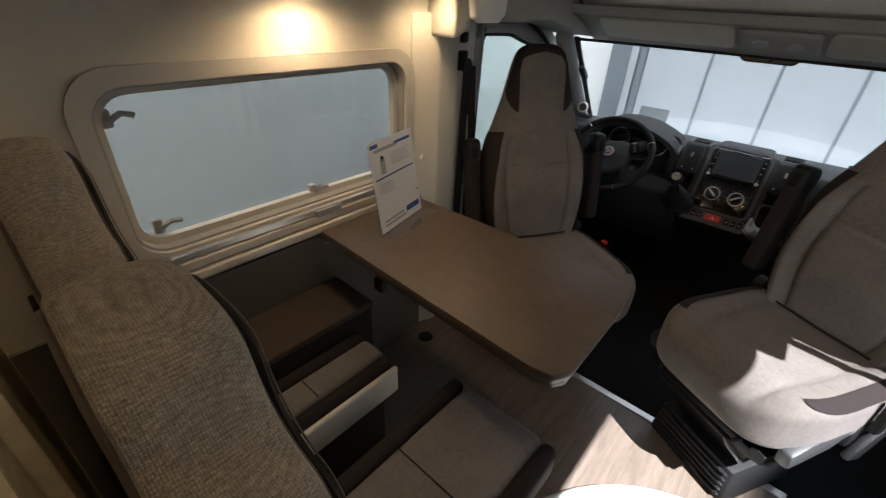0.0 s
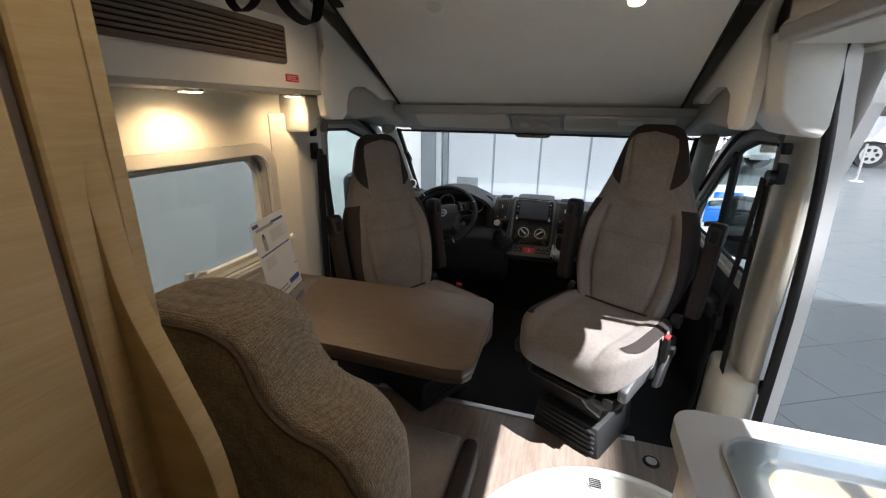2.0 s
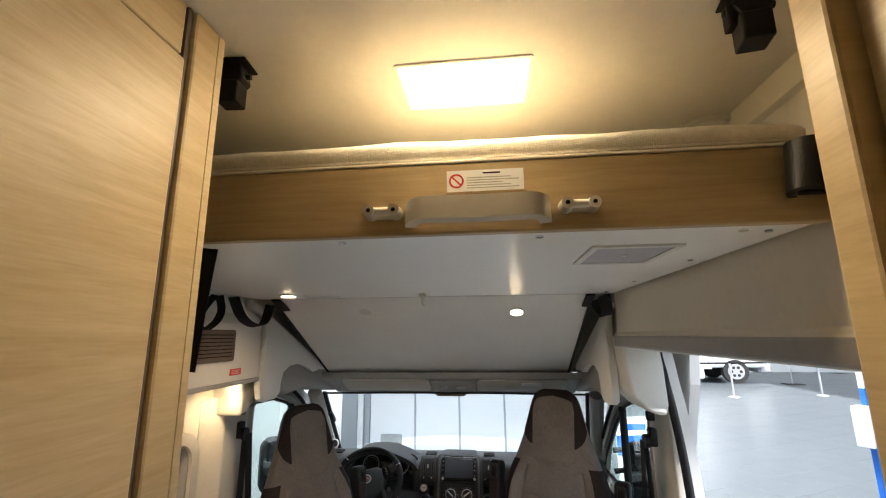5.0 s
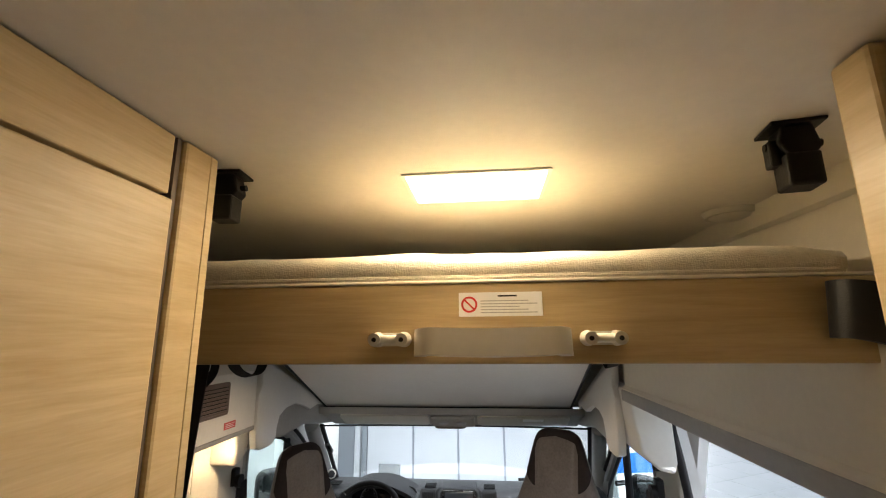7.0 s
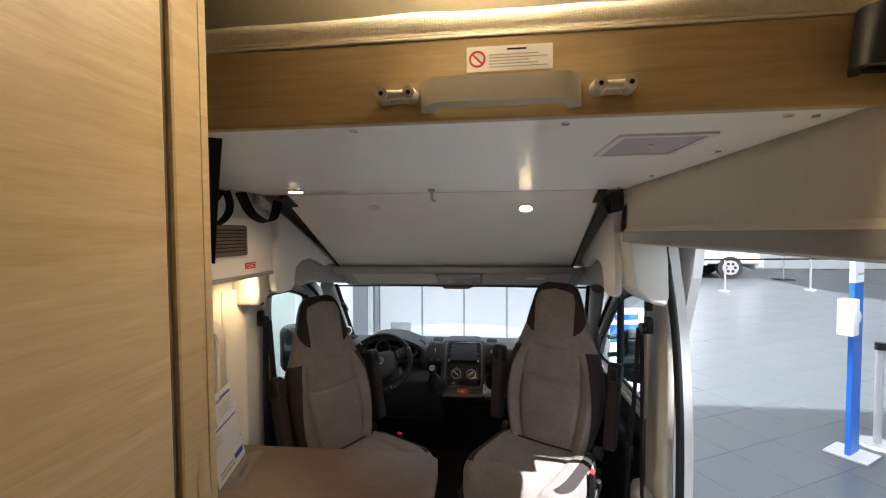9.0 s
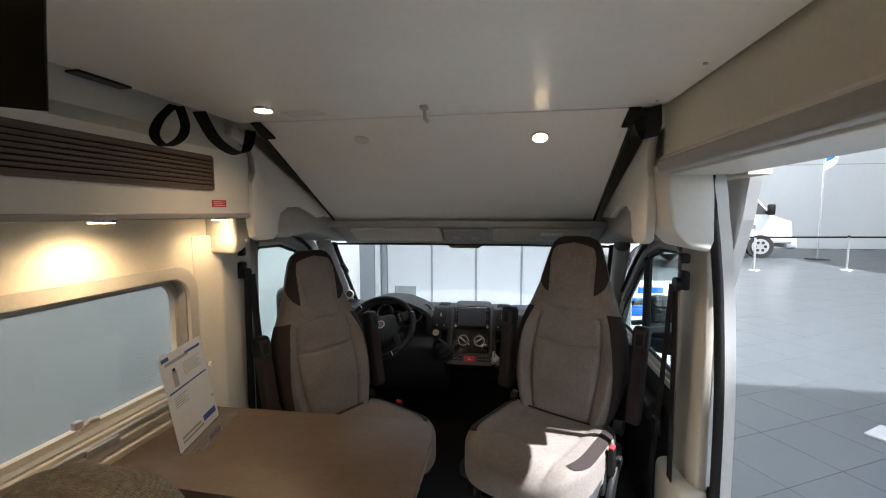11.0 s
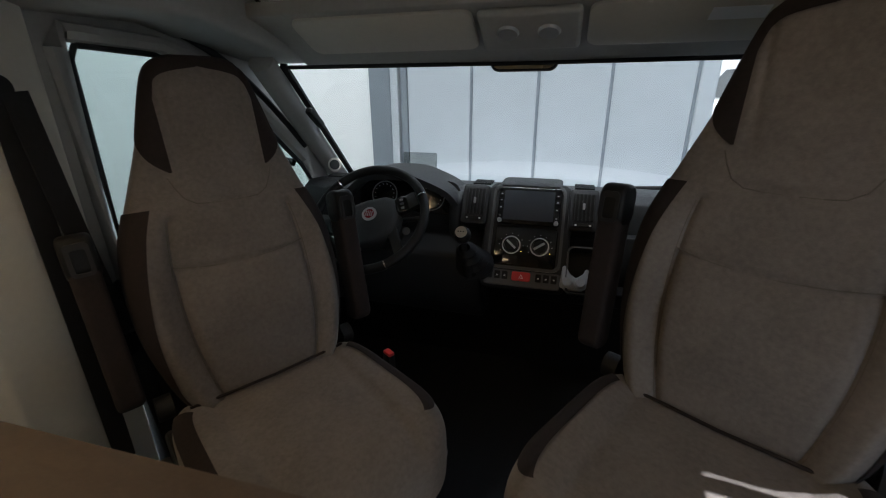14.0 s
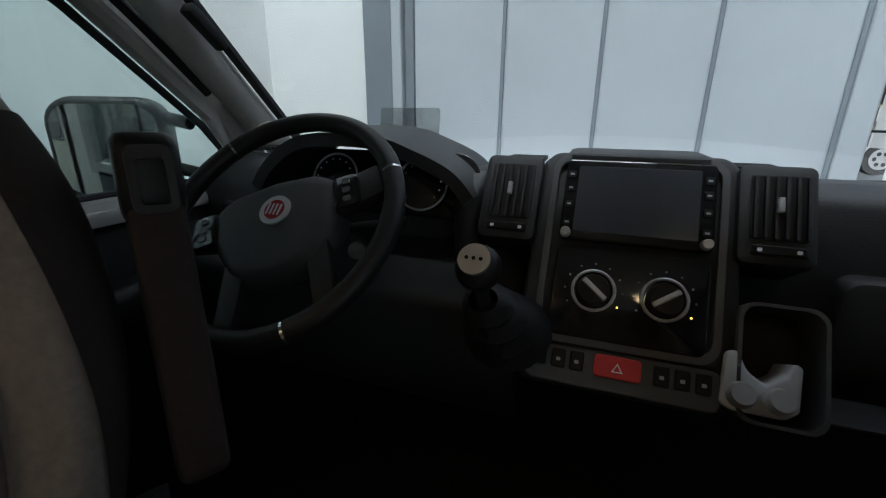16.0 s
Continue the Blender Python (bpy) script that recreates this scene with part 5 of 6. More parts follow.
        for k in (-0.024, 0.022):
            part("mark", plate(u + k - 0.003, u + k + 0.003, 0.187, 0.192, 0.0181, 0.0186, 0, 0.001), "paper", v)
    # cup holder tray
    part("tray_rim", turned(ring(rounded(0.170, 0.272, -0.042, 0.118, 0.022), rounded(0.175, 0.267, -0.037, 0.113, 0.020), "z", -0.06, 0.012), CM), "dashgrey", t, "", True)
    part("tray_back", plate(0.172, 0.270, -0.040, 0.116, -0.075, -0.06, 0), "black", t)
    cup = part("cup_holder", turned(prism([(0.152, -0.023), (0.168, -0.030), (0.226, -0.030), (0.242, -0.018), (0.245, 0.040), (0.234, 0.044), (0.227, 0.026), (0.204, 0.010), (0.183, 0.024), (0.171, 0.050), (0.158, 0.046)], "z", -0.055, 0.012, 0.005, 2), CM), "greyprint", t, "grey cup holder", True)
    for u in (0.175, 0.218):
        part("socket_cap", turned(disc((u, -0.008, 0.012), (0, 0.2, 1), 0.018, 0.014, 22, 0.014), CM), "silver", cup, "grey round socket cap", True)
    # passenger side: shelf and glove box lines
    part("shelf_lip", prism([(2.17, 0.520), (2.235, 0.520), (2.235, 0.532), (2.17, 0.528)], "x", 0.29, 0.90, 0.003), "dash", t)
    part("glove_box", turned(prism(rounded(0.32, 0.88, 0.545, 0.705, 0.025), "y", 2.262, 2.31, 0.01, 2), Matrix()), "dash", t, "glove box door", True)
    part("glove_latch", box(0.56, 0.64, 2.252, 2.2615, 0.668, 0.690, 0.004), "black", t)
    # screen-side vents on the top
    for x in (-0.80, 0.80, -0.165, 0.212):
        for k in range(5):
            part("top_vent_slot", box(x - 0.035, x + 0.035, 2.36 + k * 0.016, 2.367 + k * 0.016, 0.842, 0.8495), "black", t)
    # knee bolster and column
    part("column_shroud", tube([(-0.51, 2.10, 0.72), (-0.51, 2.27, 0.62)], [0.055, 0.07], 16), "dash", t, "steering column shroud", True)
    part("stalk", tube([(-0.47, 2.13, 0.735), (-0.35, 2.15, 0.752), (-0.32, 2.155, 0.755)], [0.008, 0.009, 0.012], 10), "black", t, "", True)
    part("stalk", tube([(-0.55, 2.13, 0.735), (-0.67, 2.15, 0.752), (-0.70, 2.155, 0.755)], [0.008, 0.009, 0.012], 10), "black", t, "", True)
    part("key_lock", disc((-0.39, 2.11, 0.715), (0.5, -0.85, 0.1), 0.014, 0.012, 16), "dashgrey", t, "", True)
    part("lower_panel", prism([(2.16, 0.62), (2.32, 0.70), (2.42, 0.30), (2.30, 0.30), (2.20, 0.45)], "x", -0.90, -0.13, 0.02, 2), "dash", t, "", True)
    return t


dashboard()
tw = thing("dash_speaker", (-0.86, 2.46, 0.87), "small round speaker grille at the dashboard corner", "speaker")
tw.matrix_world = Matrix()
part("rim", disc((-0.86, 2.47, 0.875), (0.35, -0.9, 0.25), 0.032, 0.012, 24, 0.028), "beigeplastic", tw, "", True)
part("grille", disc(Vector((-0.86, 2.47, 0.875)) + Vector((0.35, -0.9, 0.25)).normalized() * 0.0122, (0.35, -0.9, 0.25), 0.022, 0.002, 20), "dash", tw)
pl = thing("blind_latch", (-0.84, 2.35, 1.10), "black blind latch on the windscreen pillar", "latch")
pl.matrix_world = Matrix()
part("body", turned(box(-0.014, 0.014, -0.05, 0.05, -0.012, 0.012, 0.005), Matrix.Translation(Vector(screen_point(-1.0, 0.62)) + Vector((0.03, -0.055, 0.0))) @ pose(0, 0, 0, -38, 0, 0)), "black", pl, "", True)
structure("firewall", box(-0.97, 0.97, 2.50, 2.60, -0.07, 0.60), "black", "dark footwell bulkhead", "wall")
structure("scuttle", prism([(2.70, 0.45), (2.80, 0.70), (3.20, 0.50), (3.35, 0.35), (3.38, -0.2), (2.70, -0.2)], "x", -0.93, 0.93, 0.05, 3), "paintwhite", "white bonnet in front of the windscreen", "bonnet", True)
wp = thing("wiper", (0.5, 2.80, 0.78), "black windscreen wiper arm", "wiper")
wp.matrix_world = Matrix()
part("arm", tube([(0.42, 2.80, 0.770), (0.62, 2.79, 0.785), (0.92, 2.73, 0.790)], [0.010, 0.008, 0.006], 8), "black", wp, "", True)
ts = thing("toll_badge_stand", (-0.46, 2.47, 0.85), "clear acrylic stand on the dashboard", "stand")
ts.matrix_world = Matrix()
part("plate", turned(prism(rounded(-0.075, 0.075, 0.0, 0.095, 0.006), "y", -0.0015, 0.0015), pose(-0.46, 2.475, 0.846, -8, 0, 0)), "tinted", ts, "clear plate")
part("foot", turned(box(-0.075, 0.075, -0.05, 0.0, 0.0, 0.003), pose(-0.46, 2.475, 0.846, 0, 0, 0)), "acrylic", ts)


def steering_wheel():
    c = Vector((-0.505, 2.060, 0.770))
    m = Matrix.Translation(c) @ pose(0, 0, 0, 45, 0, 0)     # local z points to the driver
    t = thing("steering_wheel", m, "black leather steering wheel with silver inserts", "steering wheel")
    R = 0.200
    part("rim", tube([(R * math.cos(a * math.pi / 32), R * math.sin(a * math.pi / 32), 0) for a in range(64)], 0.0165, 12, True), "black", t, "", True)
    for a in (30, 140, 302):
        q = radians(a)
        part("rim_insert", tube([(R * math.cos(q + k * 0.010), R * math.sin(q + k * 0.010), 0) for k in (-1, 0, 1)], 0.0173, 12), "chrome", t, "silver insert", True)
    turn = Matrix.Rotation(radians(24), 4, "Z")           # the wheel stands turned a little
    part("hub", turned(prism([(-0.118, 0.050), (-0.075, 0.072), (0.0, 0.080), (0.070, 0.072), (0.112, 0.045), (0.108, -0.030), (0.075, -0.095), (0.0, -0.112), (-0.075, -0.095), (-0.108, -0.030)], "z", -0.06, 0.004, 0.026, 4), turn), "dash", t, "padded hub", True)
    for pts in ([(-0.08, 0.035), (-0.176, 0.055), (-0.184, -0.005), (-0.08, -0.03)], [(0.08, 0.035), (0.176, 0.055), (0.184, -0.005), (0.08, -0.03)], [(-0.085, -0.05), (-0.045, -0.05), (-0.062, -0.176), (-0.095, -0.163)], [(0.085, -0.05), (0.045, -0.05), (0.062, -0.176), (0.095, -0.163)]):
        part("spoke", turned(prism(pts, "z", -0.030, -0.004, 0.007, 2), turn), "black", t, "", True)
    for sx in (-1, 1):
        part("button_pad", turned(prism(rounded(sx * 0.122 - 0.022, sx * 0.122 + 0.022, -0.020, 0.040, 0.012), "z", -0.006, 0.004, 0.003, 2), turn), "gloss", t, "glossy button pad", True)
        for k in range(3):
            part("button", turned(prism(rounded(sx * 0.124 - 0.006, sx * 0.124 + 0.006, -0.012 + k * 0.017, -0.003 + k * 0.017, 0.002, 2), "z", 0.004, 0.0065), turn), "dashgrey", t)
    e = part("emblem", disc((0, 0.010, 0.0035), (0, 0, 1), 0.0265, 0.004, 32), "silver", t, "round chrome emblem", True)
    part("emblem_field", disc((0, 0.010, 0.0076), (0, 0, 1), 0.0175, 0.0012, 28), "darkred", e, "dark red field")
    for k in range(4):
        part("emblem_bar", turned(box(-0.0125 + k * 0.0072, -0.0095 + k * 0.0072, 0.0, 0.020, 0.0089, 0.0098), Matrix()), "silver", e)
    return t


steering_wheel()
gl = thing("gear_lever", (-0.149, 1.97, 0.74), "black gear lever with a leather gaiter", "gear lever")
gl.matrix_world = Matrix()
b = bmesh.new()
bmesh.ops.create_uvsphere(b, u_segments=20, v_segments=14, radius=0.027)
part("knob", turned(b, Matrix.Translation((-0.149, 1.975, 0.762))), "black", gl, "", True)
part("knob_cap", disc((-0.149, 1.957, 0.777), (0, -0.75, 0.65), 0.018, 0.005, 24), "alu", gl, "silver shift pattern cap", True)
for u in (-0.008, 0, 0.008):
    part("pattern_line", disc((-0.149 + u, 1.9525, 0.781), (0, -0.75, 0.65), 0.0022, 0.001, 8), "black", gl)
part("stick", tube([(-0.149, 1.98, 0.75), (-0.145, 2.02, 0.66), (-0.14, 2.06, 0.60)], [0.010, 0.012, 0.02], 12), "black", gl, "", True)
rows = []
b = bmesh.new()
for i in range(9):
    f = i / 8
    c = Vector((-0.147, 1.995, 0.715)).lerp(Vector((-0.135, 2.13, 0.60)), f)
    r = 0.022 + 0.045 * f + (0.006 if i % 2 else -0.004)
    rows.append([b.verts.new(c + Vector((r * math.cos(k * 0.4488), r * 0.75 * math.sin(k * 0.4488), r * 0.6 * math.sin(k * 0.4488)))) for k in range(14)])
for p, q in zip(rows, rows[1:]):
    for k in range(14):
        b.faces.new((p[k], p[(k + 1) % 14], q[(k + 1) % 14], q[k]))
part("gaiter", b, "black", gl, "folded leather gaiter", True)

# outside mirrors
for s in (-1, 1):
    om = thing("door_mirror", (s * 1.12, 2.2, 0.9), "black door mirror outside the cab window", "mirror", "door mirrors")
    om.matrix_world = Matrix()
    part("housing", turned(prism(rounded(-0.125, 0.125, -0.17, 0.165, 0.065), "y", 0, 0.09, 0.02, 3), pose(s * 1.13, 2.24, 0.795, 0, 0, -s * 36)), "black", om, "", True)
    part("mirror_glass", turned(prism(rounded(-0.108, 0.108, -0.06, 0.148, 0.05), "y", -0.004, -0.001), pose(s * 1.13, 2.24, 0.795, 0, 0, -s * 36)), "mirror", om, "mirror glass")
    part("wide_glass", turned(prism(rounded(-0.10, 0.10, -0.15, -0.075, 0.03), "y", -0.004, -0.001), pose(s * 1.13, 2.24, 0.795, 0, 0, -s * 36)), "mirror", om, "")
    for z in (0.80, 0.92):
        part("arm", tube([(s * 0.98, 2.34, z - 0.02), (s * 1.10, 2.33, z)], 0.016, 10), "black", om, "", True)

# ---- dinette ----


def dinette_table():
    t = thing("dinette_table", (-0.4, 0.84, 0), "brown-grey laminate table with rounded corners fixed to the wall", "table")
    t.matrix_world = Matrix()
    out = [(-0.90, 0.625), (-0.05, 0.595), (0.005, 0.605), (0.028, 0.65), (0.022, 0.95), (0.008, 1.04), (-0.03, 1.075), (-0.10, 1.082), (-0.90, 1.06)]
    part("tabletop", prism(out, "z", 0.690, 0.72, 0.004, 2), "table", t, "brown-grey wood-look top", True)
    part("edge_band", prism([(x * 1.002, 0.84 + (y - 0.84) * 1.006) for x, y in out], "z", 0.694, 0.714, 0.004), "tableedge", t, "dark edge band", True)
    out2 = [(-0.62, 0.64), (-0.05, 0.618), (0.00, 0.63), (0.018, 0.66), (0.012, 0.94), (-0.002, 1.02), (-0.05, 1.05), (-0.62, 1.05)]
    part("extension_leaf", prism(out2, "z", 0.655, 0.684, 0.005, 2), "table", t, "second leaf folded under the top", True)
    part("wall_rail", box(-0.905, -0.875, 0.64, 1.05, 0.66, 0.69, 0.003), "alu", t)
    part("folded_leg", prism([(-0.60, 0.654), (-0.36, 0.654), (-0.38, 0.60), (-0.56, 0.575)], "y", 0.70, 0.95, 0.012), "black", t, "dark folded support leg", True)
    part("hinge", box(-0.62, -0.58, 0.63, 0.66, 0.61, 0.655, 0.006), "black", t)


dinette_table()


def price_sign():
    a, b2 = Vector((-0.700, 0.745, 0.722)), Vector((-0.757, 0.985, 0.722))
    u = (b2 - a).normalized()
    up = Vector((-0.20, -0.01, 0.98)).normalized()
    n = u.cross(up).normalized()
    if n.x < 0:
        n = -n
    w, h = (b2 - a).length, 0.300
    m = Matrix((( u.x, up.x, n.x, a.x), (u.y, up.y, n.y, a.y), (u.z, up.z, n.z, a.z), (0, 0, 0, 1)))
    t = thing("price_sign", Matrix(), "white printed sheet in a clear acrylic stand on the table", "sign")
    part("holder", turned(prism(rounded(-0.004, w + 0.004, 0, h + 0.004, 0.006), "z", -0.004, -0.001), m), "acrylic", t, "clear acrylic holder")
    part("foot", turned(box(-0.004, w + 0.004, 0.0, 0.004, -0.001, 0.07, 0.0015), m @ pose(0, 0, 0, 0, 0, 0)), "acrylic", t, "clear foot")
    part("sheet", turned(box(0, w, 0.006, h, -0.0008, 0.0), m), "paper", t, "white printed sheet")

    def patch(x0, x1, y0, y1, mat, lift=0.0006):
        part("print", turned(box(x0 * w, x1 * w, y0 * h, y1 * h, 0.0002, lift), m), mat, t)
    patch(0.10, 0.62, 0.88, 0.915, "greyprint")
    patch(0.55, 0.94, 0.90, 0.93, "blue")
    patch(0.04, 0.20, 0.93, 0.97, "blue")
    patch(0.06, 0.94, 0.595, 0.612, "blue")
    patch(0.20, 0.30, 0.64, 0.80, "greyprint")
    patch(0.22, 0.28, 0.78, 0.83, "black")
    patch(0.62, 0.95, 0.10, 0.165, "blue")
    patch(0.10, 0.60, 0.075, 0.10, "greyprint")
    patch(0.10, 0.55, 0.12, 0.145, "greyprint")
    for k in range(7):
        patch(0.45, 0.88 - 0.05 * (k % 3), 0.70 + k * 0.02, 0.706 + k * 0.02, "greyprint")
    for k in range(5):
        patch(0.12, 0.42 - 0.06 * (k % 2), 0.44 + k * 0.024, 0.447 + k * 0.024, "greyprint")
    patch(0.92, 0.985, 0.28, 0.30, "greyprint")


price_sign()


def bench():
    t = thing("dinette_bench", (-0.4, 0.2, 0), "dinette bench with tweed backrest and beige brown-edged cushions", "bench")
    t.matrix_world = Matrix()
    part("box_frame", box(-0.55, 0.04, -0.02, 0.12, 0.0, 0.36, 0.01), "carpet", t)
    part("seat_box", box(-0.27, 0.04, 0.10, 0.60, 0.0, 0.36, 0.012), "carpet", t, "dark seat box")
    for x0, x1, ya, yb, zt in ((-0.285, 0.055, 0.06, 0.645, 0.475), (-0.682, -0.49, 0.06, 0.60, 0.42)):
        c = part("cushion", box(x0 + 0.045, x1 - 0.045, ya, yb, zt - 0.10, zt, 0.022, 4), "fabric", t, "beige seat cushion", True, 60)
        for a, b2 in ((x0, x0 + 0.0445), (x1 - 0.0445, x1)):
            part("cushion_side", box(a, b2, ya + 0.004, yb - 0.004, zt - 0.10, zt + 0.004, 0.02, 4), "brown", c, "brown side panel", True, 60)
        part("seam", tube([(x0 + 0.05, (ya + yb) / 2 + 0.02, zt + 0.001), (x1 - 0.05, (ya + yb) / 2 + 0.02, zt + 0.001)], 0.002, 6), "brown", c)
    part("cushion_front", box(-0.489, -0.470, 0.07, 0.595, 0.30, 0.405, 0.009, 3), "wall", t, "pale side panel", True)
    part("plinth", box(-0.67, -0.50, 0.06, 0.56, 0.0, 0.318, 0.01), "carpet", t)


bench()
wb = thing("wheel_arch_box", (-0.8, 0.4, 0), "dark brown carpeted box below the window", "box")
wb.matrix_world = Matrix()
part("lid", box(-0.897, -0.685, 0.05, 0.68, 0.475, 0.50, 0.006), "carpet", wb)
part("front", box(-0.70, -0.688, 0.05, 0.672, 0.0, 0.475, 0.004), "brown", wb)
part("end", box(-0.897, -0.70, 0.658, 0.672, 0.0, 0.475, 0.004), "brown", wb)
for k, (x, y) in enumerate(((-0.80, 1.075), (-0.66, 0.62), (0.672, 1.246))):
    fh = thing("floor_socket", (x, y, 0), "round black floor socket for the table leg", "socket", "floor sockets")
    fh.matrix_world = Matrix()
    part("rim", disc((x, y, 0.0005), (0, 0, 1), 0.034, 0.006, 28, 0.030), "black", fh, "", True)
    part("grate", disc((x, y, 0.0066), (0, 0, 1), 0.022, 0.001, 24), "silver" if k == 2 else "dash", fh)


def backrest(c, name):
    """A padded backrest with a narrow head part that steps down to a shoulder on either side."""
    t = bpy.data.objects["dinette_bench"]
    half = [(0.0, 1.190), (0.052, 1.186), (0.088, 1.163), (0.108, 1.115), (0.135, 1.090), (0.175, 1.076), (0.205, 1.040), (0.219, 0.97), (0.222, 0.62)]
    TOP = [(c - a, z) for a, z in reversed(half)] + [(c + a, z) for a, z in half[1:]]
    line = smooth_path([(x, 0, z) for x, z in TOP], 5)
    yb, yf = -0.058, 0.046
    prof = [(-1.0, -0.014), (-0.985, -0.006), (-0.93, -0.001), (-0.45, 0.003), (0.0, 0.005), (0.45, 0.003), (0.86, -0.003), (0.97, -0.012), (1.0, -0.030)]
    b = bmesh.new()
    cols = []
    for i, p in enumerate(line):
        d = (line[min(i + 1, len(line) - 1)] - line[max(i - 1, 0)]).normalized()
        nrm = Vector((-d.z, 0, d.x))
        cols.append([b.verts.new(Vector((p.x, (yb + yf) / 2 + (yf - yb) / 2 * a, p.z)) + nrm * o) for a, o in prof])
    for p, q in zip(cols, cols[1:]):
        for k in range(len(prof) - 1):
            b.faces.new((p[k], p[k + 1], q[k + 1], q[k]))
    for side in (0, -1):
        y = yb if side == 0 else yf
        mid = [b.verts.new((c + (v[side].co.x - c) * 0.8, y + (0.012 if side else -0.010), 0.45 + (v[side].co.z - 0.45) * 0.75)) for v in cols]
        base = [b.verts.new((v[side].co.x, y, 0.45)) for v in cols]
        for i in range(len(cols) - 1):
            b.faces.new((cols[i][side], cols[i + 1][side], mid[i + 1], mid[i]))
            b.faces.new((mid[i], mid[i + 1], base[i + 1], base[i]))
    tops = [[v[side].co.copy() for v in cols] for side in (0, -1)]
    pad = part("backrest", b, "tweed", t, "grey-brown tweed backrest with headrest", True, 70)
    part("piping", tube([v + Vector((0, -0.002, 0)) for v in tops[0]], 0.0038, 6), "tableedge", pad, "piped edge seam", True)
    part("front_trim", tube([v + Vector((0, 0.003, -0.004)) for v in tops[1]], 0, flat=(0.008, 0.003), side=(0, 0.6, 1)), "brown", pad, "brown front edge trim", True)
    for k in (0, 0.012):
        part("stitching", tube([v + Vector((0, 0.002 + k, 0.005 - k)) for v in tops[1]], 0.0012, 5), "tableedge", pad)
    part("back_board", box(c - 0.215, c + 0.205, -0.085, -0.062, 0.0, 0.84, 0.006), "black", t, "dark backrest board")


backrest(-0.137, "backrest")
backrest(-0.648, "backrest")

# ---- wardrobe and end panel beside the bench ----


def wardrobe():
    t = thing("wardrobe", Matrix(), "tall light oak wardrobe with a shaped end panel", "wardrobe")
    xe = -0.107
    part("body", box(-0.905, xe - 0.03, -1.75, -0.16, 0.0, 2.015), "oakface", t)
    part("door", box(xe - 0.029, xe - 0.002, -1.70, -0.157, 0.06, 1.942, 0.003), "oakface", t, "light oak door")
    part("top_rail", box(xe - 0.029, xe - 0.006, -1.74, -0.16, 1.947, 2.016, 0.002), "oakface", t)
    # the gap beside the door is filled dark, its shade put into the colour
    part("groove", box(xe - 0.028, xe - 0.006, -0.1565, -0.1495, 0.02, 2.016), "tableedge", t, "dark filler strip coloured as the gap's shade")
    part("post", box(xe - 0.050, xe, -0.149, -0.094, 0.0, 2.016, 0.004), "oak", t, "")
    part("edge_band", box(xe - 0.003, xe + 0.0012, -0.106, -0.0935, 0.0, 2.014, 0.001), "oakface", t)
    part("edge_band", box(-0.60, xe - 0.051, -0.159, -0.155, 0.0, 1.75), "oakface", t)
    # shaped lower end panel
    pts = [(xe - 0.03, 0.0), (-0.03, 0.0), (-0.03, 0.60), (-0.032, 0.95), (-0.04, 1.08), (-0.068, 1.165), (-0.095, 1.235), (-0.104, 1.30), (xe - 0.001, 1.38), (xe - 0.002, 1.50), (xe - 0.03, 1.56)]
    pts = [(p.x, p.z) for p in smooth_path([(x, 0, z) for x, z in pts[1:-1]], 5)]
    part("end_panel", prism([(xe - 0.03, 0.0)] + pts + [(xe - 0.03, 1.56)], "y", -0.128, -0.1065, 0.004, 2), "oak", t, "curved oak end panel", True)
    return t


wardrobe()
tr = thing("tall_unit", Matrix(), "tall light oak cabinet on the kitchen side", "cabinet")
part("body", box(0.555, 0.905, -1.6, -0.245, 0.0, 2.015, 0.003), "oakface", tr)
part("end_panel", box(0.535, 0.585, -0.244, -0.205, 0.96, 2.016, 0.004), "oak", tr, "oak end post")

# ---- kitchen unit by the door ----


def kitchen():
    t = thing("kitchen_unit", Matrix(), "kitchen unit with light worktop beside the sliding door", "kitchen unit")
    part("body", box(0.462, 0.86, -0.24, 0.335, 0.0, 0.865, 0.01), "oak", t, "light oak carcass")
    out = rounded(0.438, 0.885, -0.243, 0.365, 0.045)
    hole = rounded(0.505, 0.815, -0.20, 0.30, 0.05)
    part("worktop", ring(out, hole, "z", 0.866, 0.90), "worktop", t, "light grey laminate worktop")
    s = part("sink", ring(rounded(0.492, 0.828, -0.213, 0.313, 0.055), rounded(0.53, 0.79, -0.175, 0.275, 0.045), "z", 0.899, 0.905), "steel", t, "steel sink and hob tray", True)
    part("basin", ring(rounded(0.526, 0.794, -0.179, 0.279, 0.05), rounded(0.54, 0.78, -0.165, 0.265, 0.045), "z", 0.77, 0.899), "steel", s, "", True)
    part("basin_floor", prism(rounded(0.527, 0.793, -0.178, 0.278, 0.05), "z", 0.766, 0.770), "steel", s)
    for y in (-0.02, 0.10):
        part("wire", tube([(0.545, y, 0.80), (0.66, y + 0.05, 0.805), (0.775, y, 0.80)], 0.003, 6), "chrome", s)
    part("drain", disc((0.66, 0.16, 0.7701), (0, 0, 1), 0.035, 0.003, 24), "chrome", s, "", True)
    part("lid", prism(rounded(0.498, 0.822, -0.207, 0.307, 0.05), "z", 0.9075, 0.9125), "lid", t, "glass lid").visible_shadow = False
    part("board_rail", tube([(0.735, 0.305, 0.914), (0.730, 0.290, 0.927), (0.722, 0.26, 0.931), (0.705, 0.15, 0.931), (0.70, 0.13, 0.925), (0.70, 0.12, 0.914)], 0.013, 12), "oak", t, "rounded oak rail", True)
    return t


kitchen()
